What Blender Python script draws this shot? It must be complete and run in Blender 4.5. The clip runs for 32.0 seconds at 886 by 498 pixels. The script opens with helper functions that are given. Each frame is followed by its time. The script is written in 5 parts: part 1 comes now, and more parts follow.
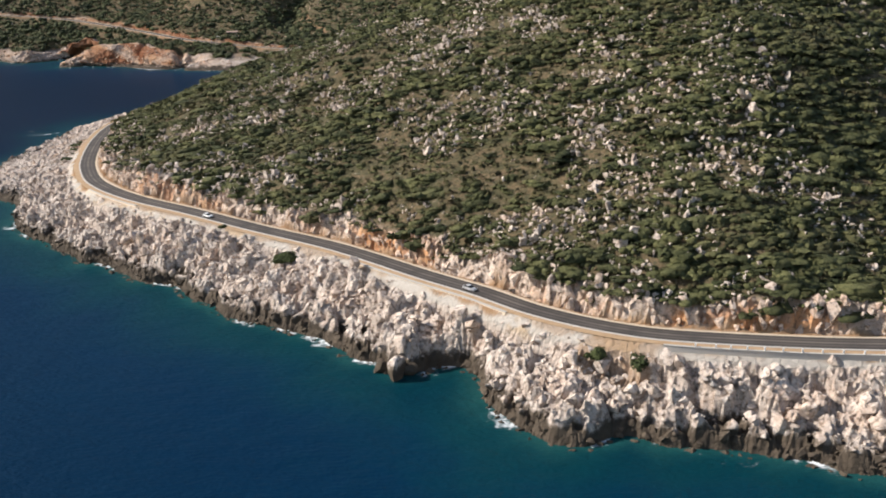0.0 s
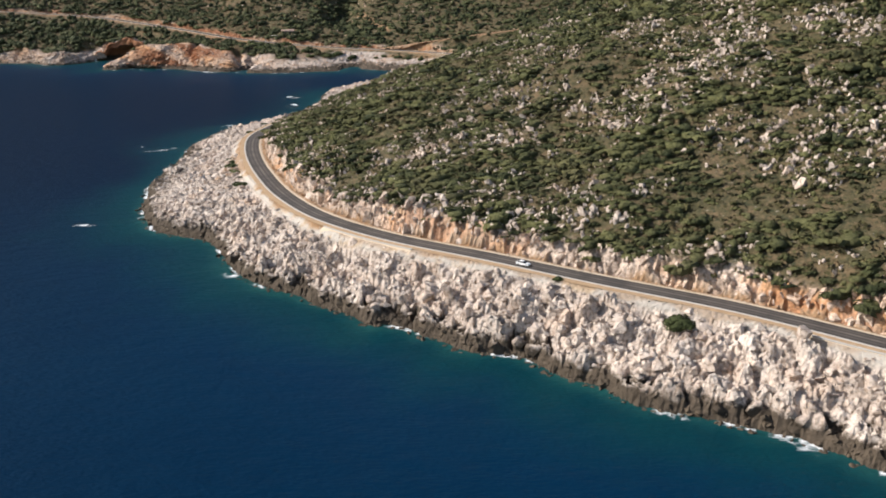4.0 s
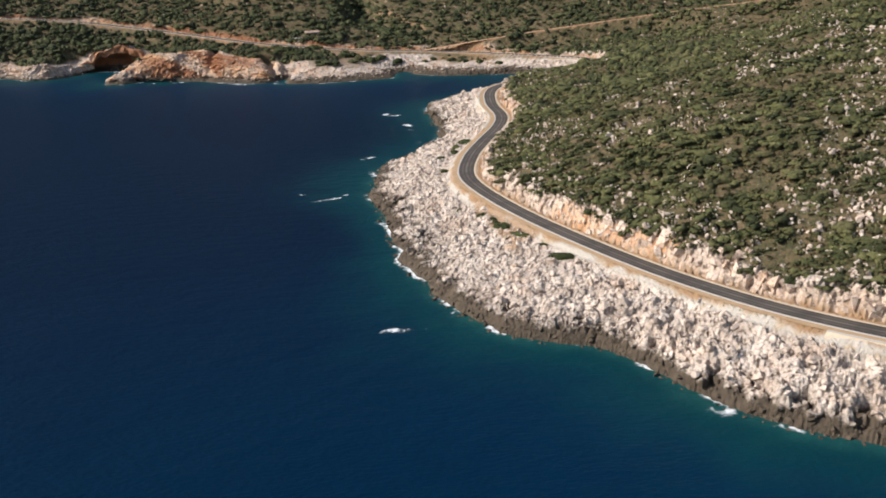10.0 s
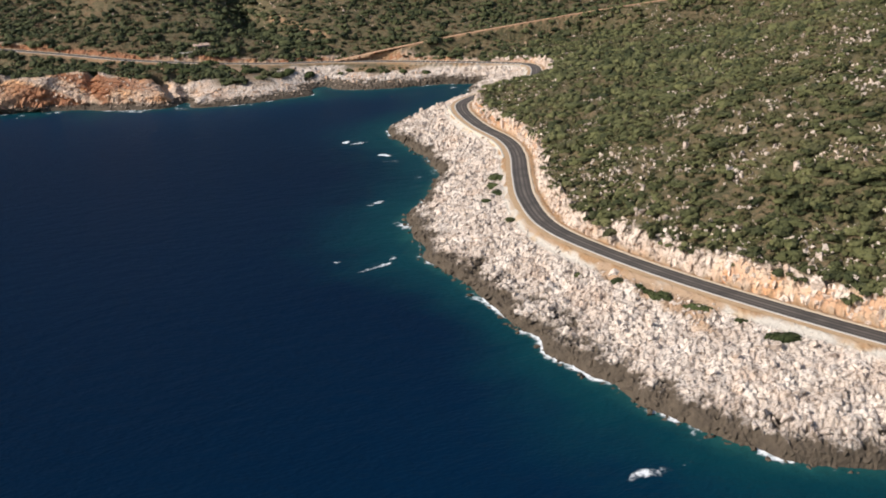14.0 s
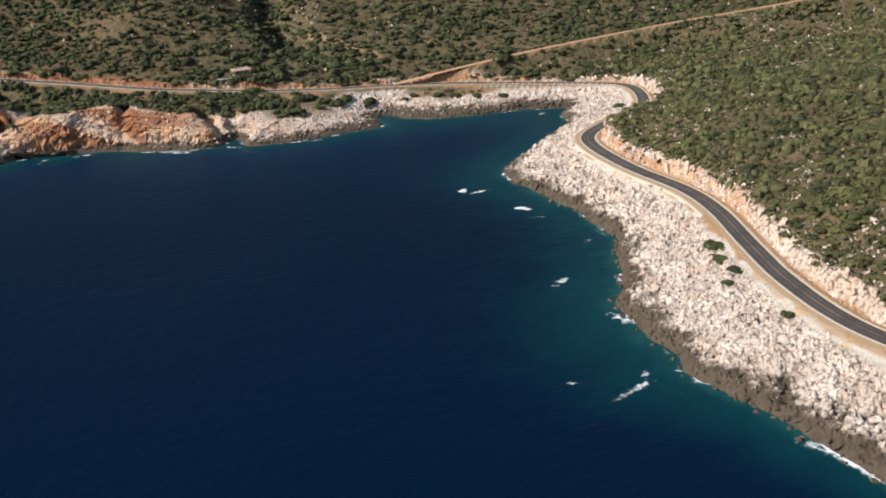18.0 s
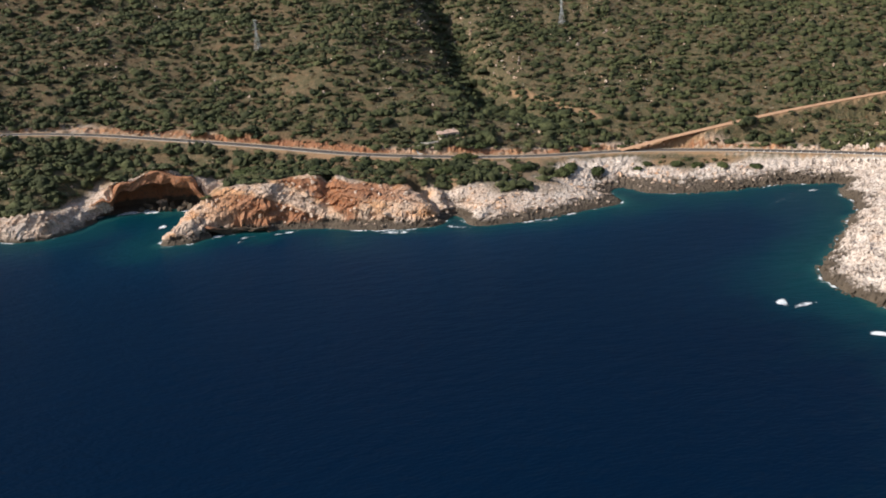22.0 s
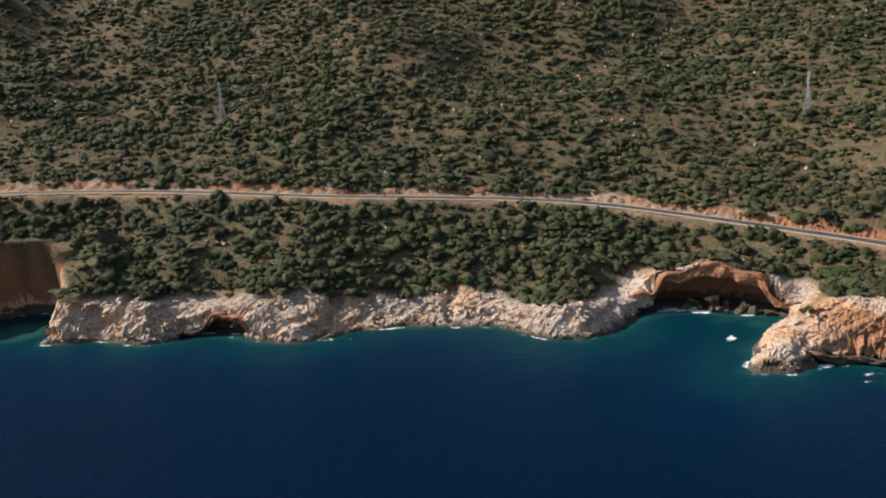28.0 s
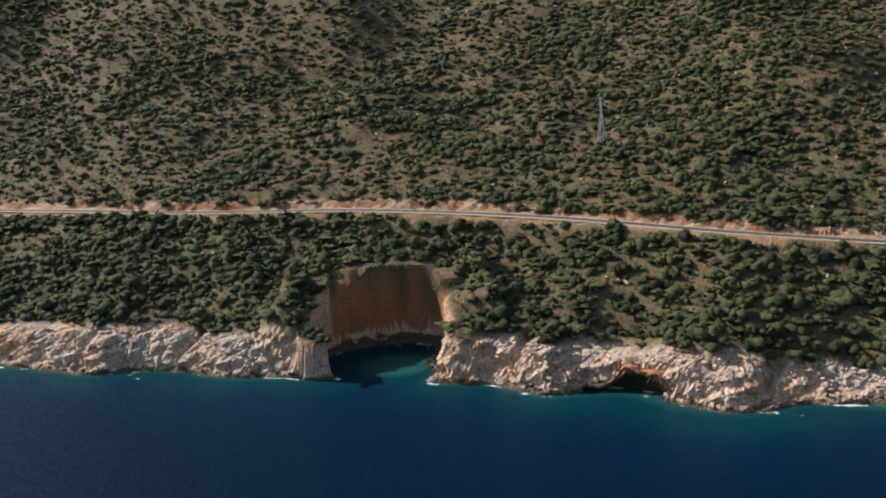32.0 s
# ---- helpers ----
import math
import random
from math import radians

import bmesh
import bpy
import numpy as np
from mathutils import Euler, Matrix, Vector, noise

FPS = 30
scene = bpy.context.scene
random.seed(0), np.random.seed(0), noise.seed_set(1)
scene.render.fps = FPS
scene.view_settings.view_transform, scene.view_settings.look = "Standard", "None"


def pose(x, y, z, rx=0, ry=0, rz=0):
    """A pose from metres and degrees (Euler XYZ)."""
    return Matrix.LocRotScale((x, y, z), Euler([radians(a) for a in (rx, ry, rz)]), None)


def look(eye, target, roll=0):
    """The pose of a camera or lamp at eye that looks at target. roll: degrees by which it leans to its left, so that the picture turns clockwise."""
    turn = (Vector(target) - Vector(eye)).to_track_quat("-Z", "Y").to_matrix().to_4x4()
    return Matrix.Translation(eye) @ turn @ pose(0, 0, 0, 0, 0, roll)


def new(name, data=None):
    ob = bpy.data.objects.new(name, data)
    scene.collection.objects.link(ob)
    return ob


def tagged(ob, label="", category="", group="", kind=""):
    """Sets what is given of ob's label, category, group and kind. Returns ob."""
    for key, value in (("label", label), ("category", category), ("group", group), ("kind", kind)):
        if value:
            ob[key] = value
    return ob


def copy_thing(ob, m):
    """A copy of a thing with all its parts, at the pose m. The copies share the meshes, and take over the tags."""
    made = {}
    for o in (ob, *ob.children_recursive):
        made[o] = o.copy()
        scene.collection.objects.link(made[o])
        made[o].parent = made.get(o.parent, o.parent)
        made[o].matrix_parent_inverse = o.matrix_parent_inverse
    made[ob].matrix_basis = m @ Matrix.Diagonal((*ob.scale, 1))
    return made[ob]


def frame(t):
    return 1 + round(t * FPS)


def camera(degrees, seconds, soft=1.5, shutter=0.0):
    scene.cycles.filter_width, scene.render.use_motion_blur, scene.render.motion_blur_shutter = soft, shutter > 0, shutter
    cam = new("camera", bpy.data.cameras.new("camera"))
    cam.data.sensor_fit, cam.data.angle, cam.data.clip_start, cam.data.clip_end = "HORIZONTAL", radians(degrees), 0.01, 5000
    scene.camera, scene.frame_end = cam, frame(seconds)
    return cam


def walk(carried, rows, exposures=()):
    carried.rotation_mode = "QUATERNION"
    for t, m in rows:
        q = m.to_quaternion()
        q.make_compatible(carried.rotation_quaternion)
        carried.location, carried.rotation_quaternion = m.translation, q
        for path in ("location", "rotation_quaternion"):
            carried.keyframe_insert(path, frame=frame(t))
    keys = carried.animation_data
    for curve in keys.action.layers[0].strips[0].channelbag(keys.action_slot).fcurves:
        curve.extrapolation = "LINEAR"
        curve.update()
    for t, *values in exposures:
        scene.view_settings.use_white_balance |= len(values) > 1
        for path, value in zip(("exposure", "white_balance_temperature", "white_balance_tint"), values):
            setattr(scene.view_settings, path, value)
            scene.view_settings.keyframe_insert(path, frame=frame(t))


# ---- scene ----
cam = camera(50.5, 32.0, soft=1.85)
PATH = [
    (0, (3.50, -2.59, 106.26), (2.15, 92.85, 76.44), -1.20),
    (0.5, (-12.86, 5.27, 106.50), (-13.49, 100.68, 76.56), -1.20),
    (1, (-29.14, 13.54, 106.50), (-29.26, 108.92, 76.49), -1.20),
    (1.5, (-45.34, 22.24, 106.24), (-44.64, 117.62, 76.19), -1.21),
    (2, (-61.23, 31.22, 105.84), (-60.09, 126.58, 75.77), -1.20),
    (2.5, (-76.93, 40.36, 105.49), (-75.06, 135.71, 75.39), -1.18),
    (3, (-92.27, 49.39, 105.36), (-89.98, 144.72, 75.23), -1.14),
    (3.5, (-107.42, 58.16, 105.56), (-104.49, 153.44, 75.36), -1.11),
    (5.5, (-167.39, 89.08, 110.75), (-162.45, 184.01, 79.71), -1.41),
    (6, (-181.99, 98.56, 111.31), (-176.58, 193.42, 80.13), -1.55),
    (6.5, (-196.36, 108.57, 111.62), (-190.13, 203.34, 80.32), -1.69),
    (7, (-210.36, 118.86, 111.63), (-202.97, 213.51, 80.24), -1.78),
    (7.5, (-224.31, 129.52, 111.77), (-215.56, 224.02, 80.28), -1.81),
    (8, (-238.15, 140.29, 112.39), (-228.14, 234.63, 80.77), -1.81),
    (8.5, (-251.77, 151.15, 113.38), (-240.45, 245.29, 81.58), -1.83),
    (9, (-265.13, 162.36, 114.33), (-252.10, 256.21, 82.37), -1.84),
    (9.5, (-277.92, 173.98, 115.04), (-262.89, 267.47, 82.90), -1.83),
    (10, (-290.07, 186.17, 115.44), (-272.79, 279.23, 83.15), -1.82),
    (10.5, (-301.54, 198.74, 115.80), (-282.11, 291.31, 83.36), -1.86),
    (11, (-312.64, 211.80, 116.39), (-290.95, 303.83, 83.81), -1.96),
    (11.5, (-323.66, 225.54, 117.22), (-299.32, 316.85, 84.51), -2.05),
    (12, (-334.34, 239.88, 117.98), (-307.23, 330.36, 85.15), -2.09),
    (12.5, (-344.24, 254.30, 118.53), (-314.45, 343.88, 85.54), -2.10),
    (13, (-353.11, 268.40, 119.06), (-320.89, 357.06, 85.89), -2.16),
    (13.5, (-361.09, 282.72, 119.53), (-326.57, 370.44, 86.18), -2.25),
    (15.5, (-384.88, 346.10, 120.50), (-343.11, 430.35, 86.49), -2.86),
    (16, (-390.10, 361.34, 120.74), (-348.09, 445.51, 86.84), -2.89),
    (16.5, (-394.93, 376.36, 121.13), (-352.89, 460.58, 87.36), -2.92),
    (17, (-399.26, 391.28, 121.82), (-357.45, 475.63, 88.13), -2.99),
    (17.5, (-403.29, 406.23, 122.61), (-361.81, 490.78, 88.98), -3.09),
    (18, (-407.18, 421.10, 123.39), (-366.13, 505.88, 89.81), -3.21),
    (18.5, (-411.11, 435.93, 123.97), (-370.28, 520.85, 90.47), -3.30),
    (19, (-414.91, 450.67, 124.35), (-374.66, 535.92, 90.98), -3.37),
    (19.5, (-418.48, 465.24, 124.78), (-378.87, 550.88, 91.66), -3.43),
    (20, (-421.88, 479.33, 125.56), (-383.41, 565.66, 92.91), -3.53),
    (20.5, (-425.57, 493.08, 126.90), (-388.18, 580.15, 94.95), -3.65),
    (21, (-429.98, 506.74, 128.21), (-394.13, 594.77, 97.14), -3.74),
    (21.5, (-434.81, 520.33, 128.96), (-400.61, 609.35, 98.85), -3.75),
    (22, (-439.58, 533.28, 129.51), (-407.45, 623.35, 100.26), -3.73),
    (22.5, (-444.38, 545.87, 130.12), (-413.97, 636.76, 101.59), -3.70),
    (23, (-449.58, 558.67, 130.79), (-421.56, 650.54, 102.94), -3.69),
    (23.5, (-455.32, 571.89, 131.07), (-430.32, 664.87, 104.05), -3.69),
    (24, (-461.34, 585.06, 131.02), (-439.80, 679.15, 104.89), -3.69),
    (24.5, (-467.41, 597.67, 131.03), (-449.18, 692.66, 105.64), -3.72),
    (25, (-473.58, 609.49, 131.20), (-459.01, 705.24, 106.32), -3.79),
    (25.5, (-480.29, 620.96, 131.45), (-468.56, 717.21, 106.98), -3.86),
    (27.5, (-515.93, 665.72, 133.22), (-515.55, 763.05, 110.27), -3.70),
    (28, (-525.16, 675.97, 133.51), (-527.58, 773.36, 110.96), -3.70),
    (28.5, (-534.44, 685.81, 133.78), (-540.16, 783.16, 111.62), -3.73),
    (29, (-543.78, 695.35, 134.05), (-552.88, 792.53, 112.29), -3.77),
    (29.5, (-553.18, 704.45, 134.25), (-565.44, 801.37, 112.87), -3.81),
    (30, (-563.04, 713.06, 134.32), (-578.46, 809.60, 113.30), -3.81),
    (30.5, (-573.59, 720.59, 134.26), (-592.48, 816.60, 113.64), -3.78),
    (31, (-584.47, 726.38, 134.26), (-606.82, 821.73, 114.05), -3.71),
    (31.5, (-595.35, 730.35, 134.31), (-620.79, 825.03, 114.56), -3.61),
    (32, (-606.31, 732.71, 134.40), (-635.25, 826.48, 115.15), -3.49),
]
walk(cam, [(t, look(eye, target, roll)) for t, eye, target, roll in PATH], [(0, 0.28), (7, 0.20), (16, 0.14), (22, 0.16), (28, 0.18), (32, 0.26)])

# ---- world, sun, exposure ----
SUN_AZ, SUN_EL = 277.0, 36.0          # degrees clockwise from +y, degrees above the horizon
sun_dir = Vector((math.sin(radians(SUN_AZ)) * math.cos(radians(SUN_EL)), math.cos(radians(SUN_AZ)) * math.cos(radians(SUN_EL)), math.sin(radians(SUN_EL))))
world = bpy.data.worlds.new("world")
scene.world = world
world.use_nodes = True
wn = world.node_tree.nodes
sky = wn.new("ShaderNodeTexSky")
sky.sky_type, sky.sun_disc = "NISHITA", False
sky.sun_elevation, sky.sun_rotation = radians(SUN_EL), radians(SUN_AZ)
sky.air_density, sky.dust_density = 1.0, 1.5
wn["Background"].inputs["Strength"].default_value = 0.11
world.node_tree.links.new(sky.outputs[0], wn["Background"].inputs["Color"])
lamp = bpy.data.lights.new("sun", "SUN")
lamp.energy, lamp.angle, lamp.color = 5.0, radians(0.6), (1.0, 0.945, 0.895)
sun_ob = new("sun", lamp)
sun_ob.matrix_world = look(Vector((0, 0, 300)) + sun_dir * 100, (0, 0, 300))

# ---- noise on arrays ----


def hash2(i, j, seed):
    h = (i.astype(np.int64) * 374761393 + j.astype(np.int64) * 668265263 + seed * 974634777) & 0xFFFFFFFF
    h = ((h ^ (h >> 13)) * 1274126177) & 0xFFFFFFFF
    h = ((h ^ (h >> 16)) * 2246822519) & 0xFFFFFFFF
    return ((h ^ (h >> 15)) & 0xFFFFFF) / float(0xFFFFFF)


def vnoise(x, y, size, seed):
    """Smooth value noise, 0 to 1."""
    x, y = x / size, y / size
    i, j = np.floor(x), np.floor(y)
    u, v = x - i, y - j
    u, v = u * u * (3 - 2 * u), v * v * (3 - 2 * v)
    a, b = hash2(i, j, seed), hash2(i + 1, j, seed)
    c, d = hash2(i, j + 1, seed), hash2(i + 1, j + 1, seed)
    return (a + (b - a) * u) * (1 - v) + (c + (d - c) * u) * v


def fbm(x, y, size, seed, octaves=4):
    total, amp, norm = 0.0, 1.0, 0.0
    for k in range(octaves):
        total = total + amp * vnoise(x + 17.3 * k, y - 9.1 * k, size / 2**k, seed + k)
        norm += amp
        amp *= 0.5
    return total / norm


def cells(x, y, size, seed):
    """Blocks: nearest and second nearest distance, and a random number of the nearest block."""
    x, y = x / size, y / size
    i0, j0 = np.floor(x), np.floor(y)
    f1, f2, rnd = np.full(x.shape, 9.0), np.full(x.shape, 9.0), np.zeros(x.shape)
    for di in (-1, 0, 1):
        for dj in (-1, 0, 1):
            i, j = i0 + di, j0 + dj
            d = np.hypot(i + hash2(i, j, seed) - x, j + hash2(i, j, seed + 7) - y)
            r = hash2(i, j, seed + 13)
            near = d < f1
            f2 = np.where(near, f1, np.minimum(f2, d))
            rnd = np.where(near, r, rnd)
            f1 = np.where(near, d, f1)
    return f1, f2, rnd


def slabs(x, y, size, seed):
    """Broken blocks: each cell has its own height and tilt, with a crack round it. About -1 to 1."""
    x, y = x / size, y / size
    i0, j0 = np.floor(x), np.floor(y)
    f1, f2 = np.full(x.shape, 9.0), np.full(x.shape, 9.0)
    top = np.zeros(x.shape)
    for di in (-1, 0, 1):
        for dj in (-1, 0, 1):
            i, j = i0 + di, j0 + dj
            dx, dy = x - i - hash2(i, j, seed), y - j - hash2(i, j, seed + 7)
            d = np.hypot(dx, dy)
            h = (hash2(i, j, seed + 13) - 0.5) + 1.5 * ((hash2(i, j, seed + 19) - 0.5) * dx + (hash2(i, j, seed + 23) - 0.5) * dy)
            near = d < f1
            f2 = np.where(near, f1, np.minimum(f2, d))
            top = np.where(near, h, top)
            f1 = np.where(near, d, f1)
    return top - 0.85 * np.exp(-(f2 - f1) * 9)


def ramp(x, a, b):
    t = np.clip((x - a) / (b - a), 0, 1)
    return t * t * (3 - 2 * t)


def spline(points, step):
    """A smooth curve through control points, sampled about every step metres."""
    p = np.array(points, float)
    p = np.vstack([2 * p[0] - p[1], p, 2 * p[-1] - p[-2]])
    out = []
    for k in range(1, len(p) - 2):
        a, b, c, d = p[k - 1], p[k], p[k + 1], p[k + 2]
        n = max(1, int(np.linalg.norm((c - b)[:2]) / step))
        for t in np.arange(n) / n:
            out.append(0.5 * (2 * b + (c - a) * t + (2 * a - 5 * b + 4 * c - d) * t * t + (3 * b - a - 3 * c + d) * t**3))
    out.append(p[-2])
    return np.array(out)


def nearest(curve, x, y):
    """Distance from each place to the curve's samples, and the sample's index."""
    dist, index = np.empty(x.size, np.float32), np.empty(x.size, np.int32)
    px, py = x.ravel().astype(np.float32), y.ravel().astype(np.float32)
    cx, cy = curve[:, 0].astype(np.float32), curve[:, 1].astype(np.float32)
    for s in range(0, px.size, 20000):
        d = (px[s:s + 20000, None] - cx) ** 2 + (py[s:s + 20000, None] - cy) ** 2
        i = d.argmin(1)
        index[s:s + 20000] = i
        # distance to the two segments at that sample
        best = np.sqrt(d[np.arange(len(i)), i])
        for o in (-1, 1):
            j = np.clip(i + o, 0, len(cx) - 1)
            ax, ay, bx, by = cx[i], cy[i], cx[j] - cx[i], cy[j] - cy[i]
            qx, qy = px[s:s + 20000] - ax, py[s:s + 20000] - ay
            t = np.clip((qx * bx + qy * by) / np.maximum(bx * bx + by * by, 1e-6), 0, 1)
            best = np.minimum(best, np.hypot(qx - t * bx, qy - t * by))
        dist[s:s + 20000] = best
    return dist.reshape(x.shape).astype(float), index.reshape(x.shape)


def inside(poly, x, y):
    px, py = x.ravel(), y.ravel()
    hit = np.zeros(px.size, bool)
    for (ax, ay), (bx, by) in zip(poly, np.roll(poly, -1, 0)):
        if ay == by:
            continue
        rows_ = (ay > py) != (by > py)
        hit[rows_] ^= px[rows_] < (bx - ax) * (py[rows_] - ay) / (by - ay) + ax
    return hit.reshape(x.shape)


# ---- plan: shoreline, road, upper road ----
SHORE_HEAD = [(420, 120), (300, 135), (190, 152), (140, 161), (92, 170), (76, 179), (52, 185), (42, 190), (33, 187), (21, 191), (13, 201), (8, 215), (6, 229),
              (-3, 230), (-10, 224), (-17, 232), (-26, 237), (-34, 251), (-49, 259), (-62, 265), (-76, 279), (-92, 300), (-112, 308), (-124, 324), (-136, 330),
              (-151, 344), (-162, 356), (-173, 368), (-184, 382), (-193, 399), (-201, 418), (-212, 428), (-224, 437), (-233, 455), (-242, 490), (-246, 530),
              (-245, 570), (-246, 592), (-241, 622)]
SHORE_BAY = [(-232, 650), (-208, 685), (-195, 708), (-187, 745), (-185, 780), (-177, 816), (-141, 848), (-96, 885), (-80, 912), (-67, 927), (-92, 943), (-127, 950), (-158, 964),
             (-168, 987), (-178, 982), (-184, 960), (-205, 957), (-239, 954), (-266, 959), (-270, 984), (-288, 972), (-316, 980), (-345, 1004), (-366, 1009), (-374, 1014),
             (-386, 1017), (-396, 1015), (-405, 1010), (-418, 1016), (-411, 1038), (-394, 1062), (-386, 1071)]
SHORE_CLIFFS = [(-392, 1077), (-402, 1083), (-415, 1090), (-430, 1096), (-442, 1094), (-452, 1084), (-465, 1070), (-484, 1065), (-500, 1076), (-515, 1089), (-549, 1093), (-576, 1093), (-594, 1084), (-616, 1082), (-630, 1090), (-645, 1098), (-659, 1097),
                (-676, 1091), (-704, 1101), (-728, 1101), (-730, 1118), (-735, 1142), (-747, 1155), (-763, 1154), (-777, 1147), (-788, 1134), (-789, 1119), (-779, 1107), (-771, 1099), (-782, 1097), (-800, 1100), (-825, 1096), (-848, 1099), (-872, 1098),
                (-900, 1091), (-922, 1092), (-955, 1097), (-1010, 1095), (-1120, 1080), (-1300, 1060), (-2000, 1000)]
ROAD_A = [(420, 190, 19), (250, 203, 17.5), (160, 205, 16), (106, 206, 15.3), (65, 212, 15.2), (45, 219, 15), (26, 232, 15), (10, 249, 15), (-6, 264, 15), (-35, 293, 15), (-68, 319, 15), (-97, 343, 15),
          (-128, 369, 14.5), (-152, 397, 14), (-168, 428, 13), (-181, 463, 12.2), (-195, 513, 11.3), (-203, 555, 11), (-204, 585, 11), (-195, 617, 11.3), (-182, 646, 11.7),
          (-165, 681, 12), (-156, 710, 12), (-152, 750, 12)]
ROAD_B = [(-142, 792, 12), (-128, 816, 12), (-95, 838, 12), (-62, 857, 12), (-38, 890, 12), (-29, 918, 12), (-42, 943, 11.5), (-75, 980, 11), (-100, 1003, 11), (-140, 1023, 12.3),
          (-200, 1034, 15), (-250, 1046, 19), (-300, 1068, 23.4), (-350, 1103, 29), (-400, 1137, 34), (-450, 1162, 39.5), (-500, 1172, 44), (-600, 1175, 51), (-700, 1198, 55.8),
          (-800, 1212, 58), (-900, 1206, 59), (-1000, 1214, 60), (-1150, 1225, 61), (-1300, 1230, 62), (-2000, 1240, 64)]
ROAD_UP = [(-146, 1025, 12.8), (-125, 1023, 15.5), (-100, 1019, 19), (-50, 1009, 25.7), (0, 992, 32.5), (50, 967, 40.2), (100, 937, 47.6), (150, 915, 54.4), (200, 903, 61.2), (260, 897, 68), (420, 880, 84)]
# steepness of the hill above the road, place by place
STEEP = [(30, 280, .43), (0, 360, .40), (60, 400, .43), (-30, 480, .34), (-80, 420, .32), (-125, 425, .30), (-110, 550, .36), (-135, 490, .42), (-80, 770, .26), (0, 850, .08), (55, 870, .10),
         (-100, 1060, .36), (-300, 1150, .38), (-530, 1380, .43), (-700, 1290, .36), (-900, 1270, .40), (-1050, 1600, .55), (-1400, 1500, .62), (-200, 1300, .36), (300, 500, .35), (300, 900, .2)]

shore = spline(SHORE_HEAD + SHORE_BAY + SHORE_CLIFFS, 1.6)
# small coves and points along the waterline
run = np.r_[0, np.cumsum(np.linalg.norm(np.diff(shore, axis=0), axis=1))]
side = np.gradient(shore, axis=0)
side = np.stack([side[:, 1], -side[:, 0]], -1) / np.linalg.norm(side, axis=1)[:, None]
jag = (fbm(run, 0 * run, 13, 201, 4) - 0.5) * 7.5
for ax, ay, r in ((-415, 1085, 36), (-381, 1014, 17), (-646, 1097, 19), (-757, 1132, 30)):
    jag = jag * ramp(np.hypot(shore[:, 0] - ax, (shore[:, 1] - ay) * 1.3), r * 0.9, r * 1.3)
shore = shore + side * jag[:, None]
road = spline(ROAD_A + ROAD_B, 2.0)
upper = spline(ROAD_UP, 2.0)
land_poly = np.vstack([shore, [(-2000, 2500), (900, 2500), (900, 120)]])
hill_poly = np.vstack([road[:, :2], [(-2000, 2500), (900, 2500), (900, 190)]])
GULLY = spline([(-172, 990), (-172, 1030), (-174, 1075), (-188, 1121), (-183, 1180), (-168, 1268), (-150, 1400), (-140, 1600)], 4.0)


# where the sea cliff is higher or steeper: x, y, radius, height, width
CLIFFS = [(-398, 1079, 14, 21, 1.5), (-415, 1090, 16, 26, 1.2), (-434, 1096, 13, 19, 1.4), (-408, 1026, 20, 8, 12), 
          (-340, 1020, 26, 25, 33), (-298, 990, 22, 19, 33), (-245, 968, 24, 9, 26), (-645, 1099, 11, 11, 1.4), (-381, 1017, 10, 10, 1.3), (-374, 1034, 22, 22, 18), (-690, 1100, 22, 19, 15), (-545, 1098, 20, 9, 16), (-835, 1104, 26, 15, 15), (-880, 1104, 36, 18, 20), (-940, 1104, 50, 18, 18)]
# clefts and gullies cut into the sea cliffs: from, to, width, depth
CLEFTS = [((-336, 1000), (-322, 1046), 4.0, 5), ((-277, 974), (-284, 1004), 4.0, 7), ((-268, 980), (-271, 1010), 5, 4), ((-596, 1080), (-588, 1104), 3, 5), ((-536, 1090), (-533, 1108), 2.5, 4), ((-694, 1098), (-688, 1114), 3, 4),
          ((-862, 1094), (-848, 1122), 3, 5), ((-905, 1090), (-903, 1108), 2.2, 4)]
# the walls of the tall hollow: x, y, radius, height, width
HOLLOW = [(-784, 1104, 8, 17, 1.5), (-800, 1120, 11, 26, 1.5), (-802, 1138, 12, 34, 1.6), (-792, 1158, 12, 38, 5), (-774, 1166, 14, 39, 5), (-752, 1166, 17, 39, 5), (-730, 1160, 13, 35, 4.5), (-716, 1138, 13, 28, 4), (-717, 1116, 10, 18, 4)]


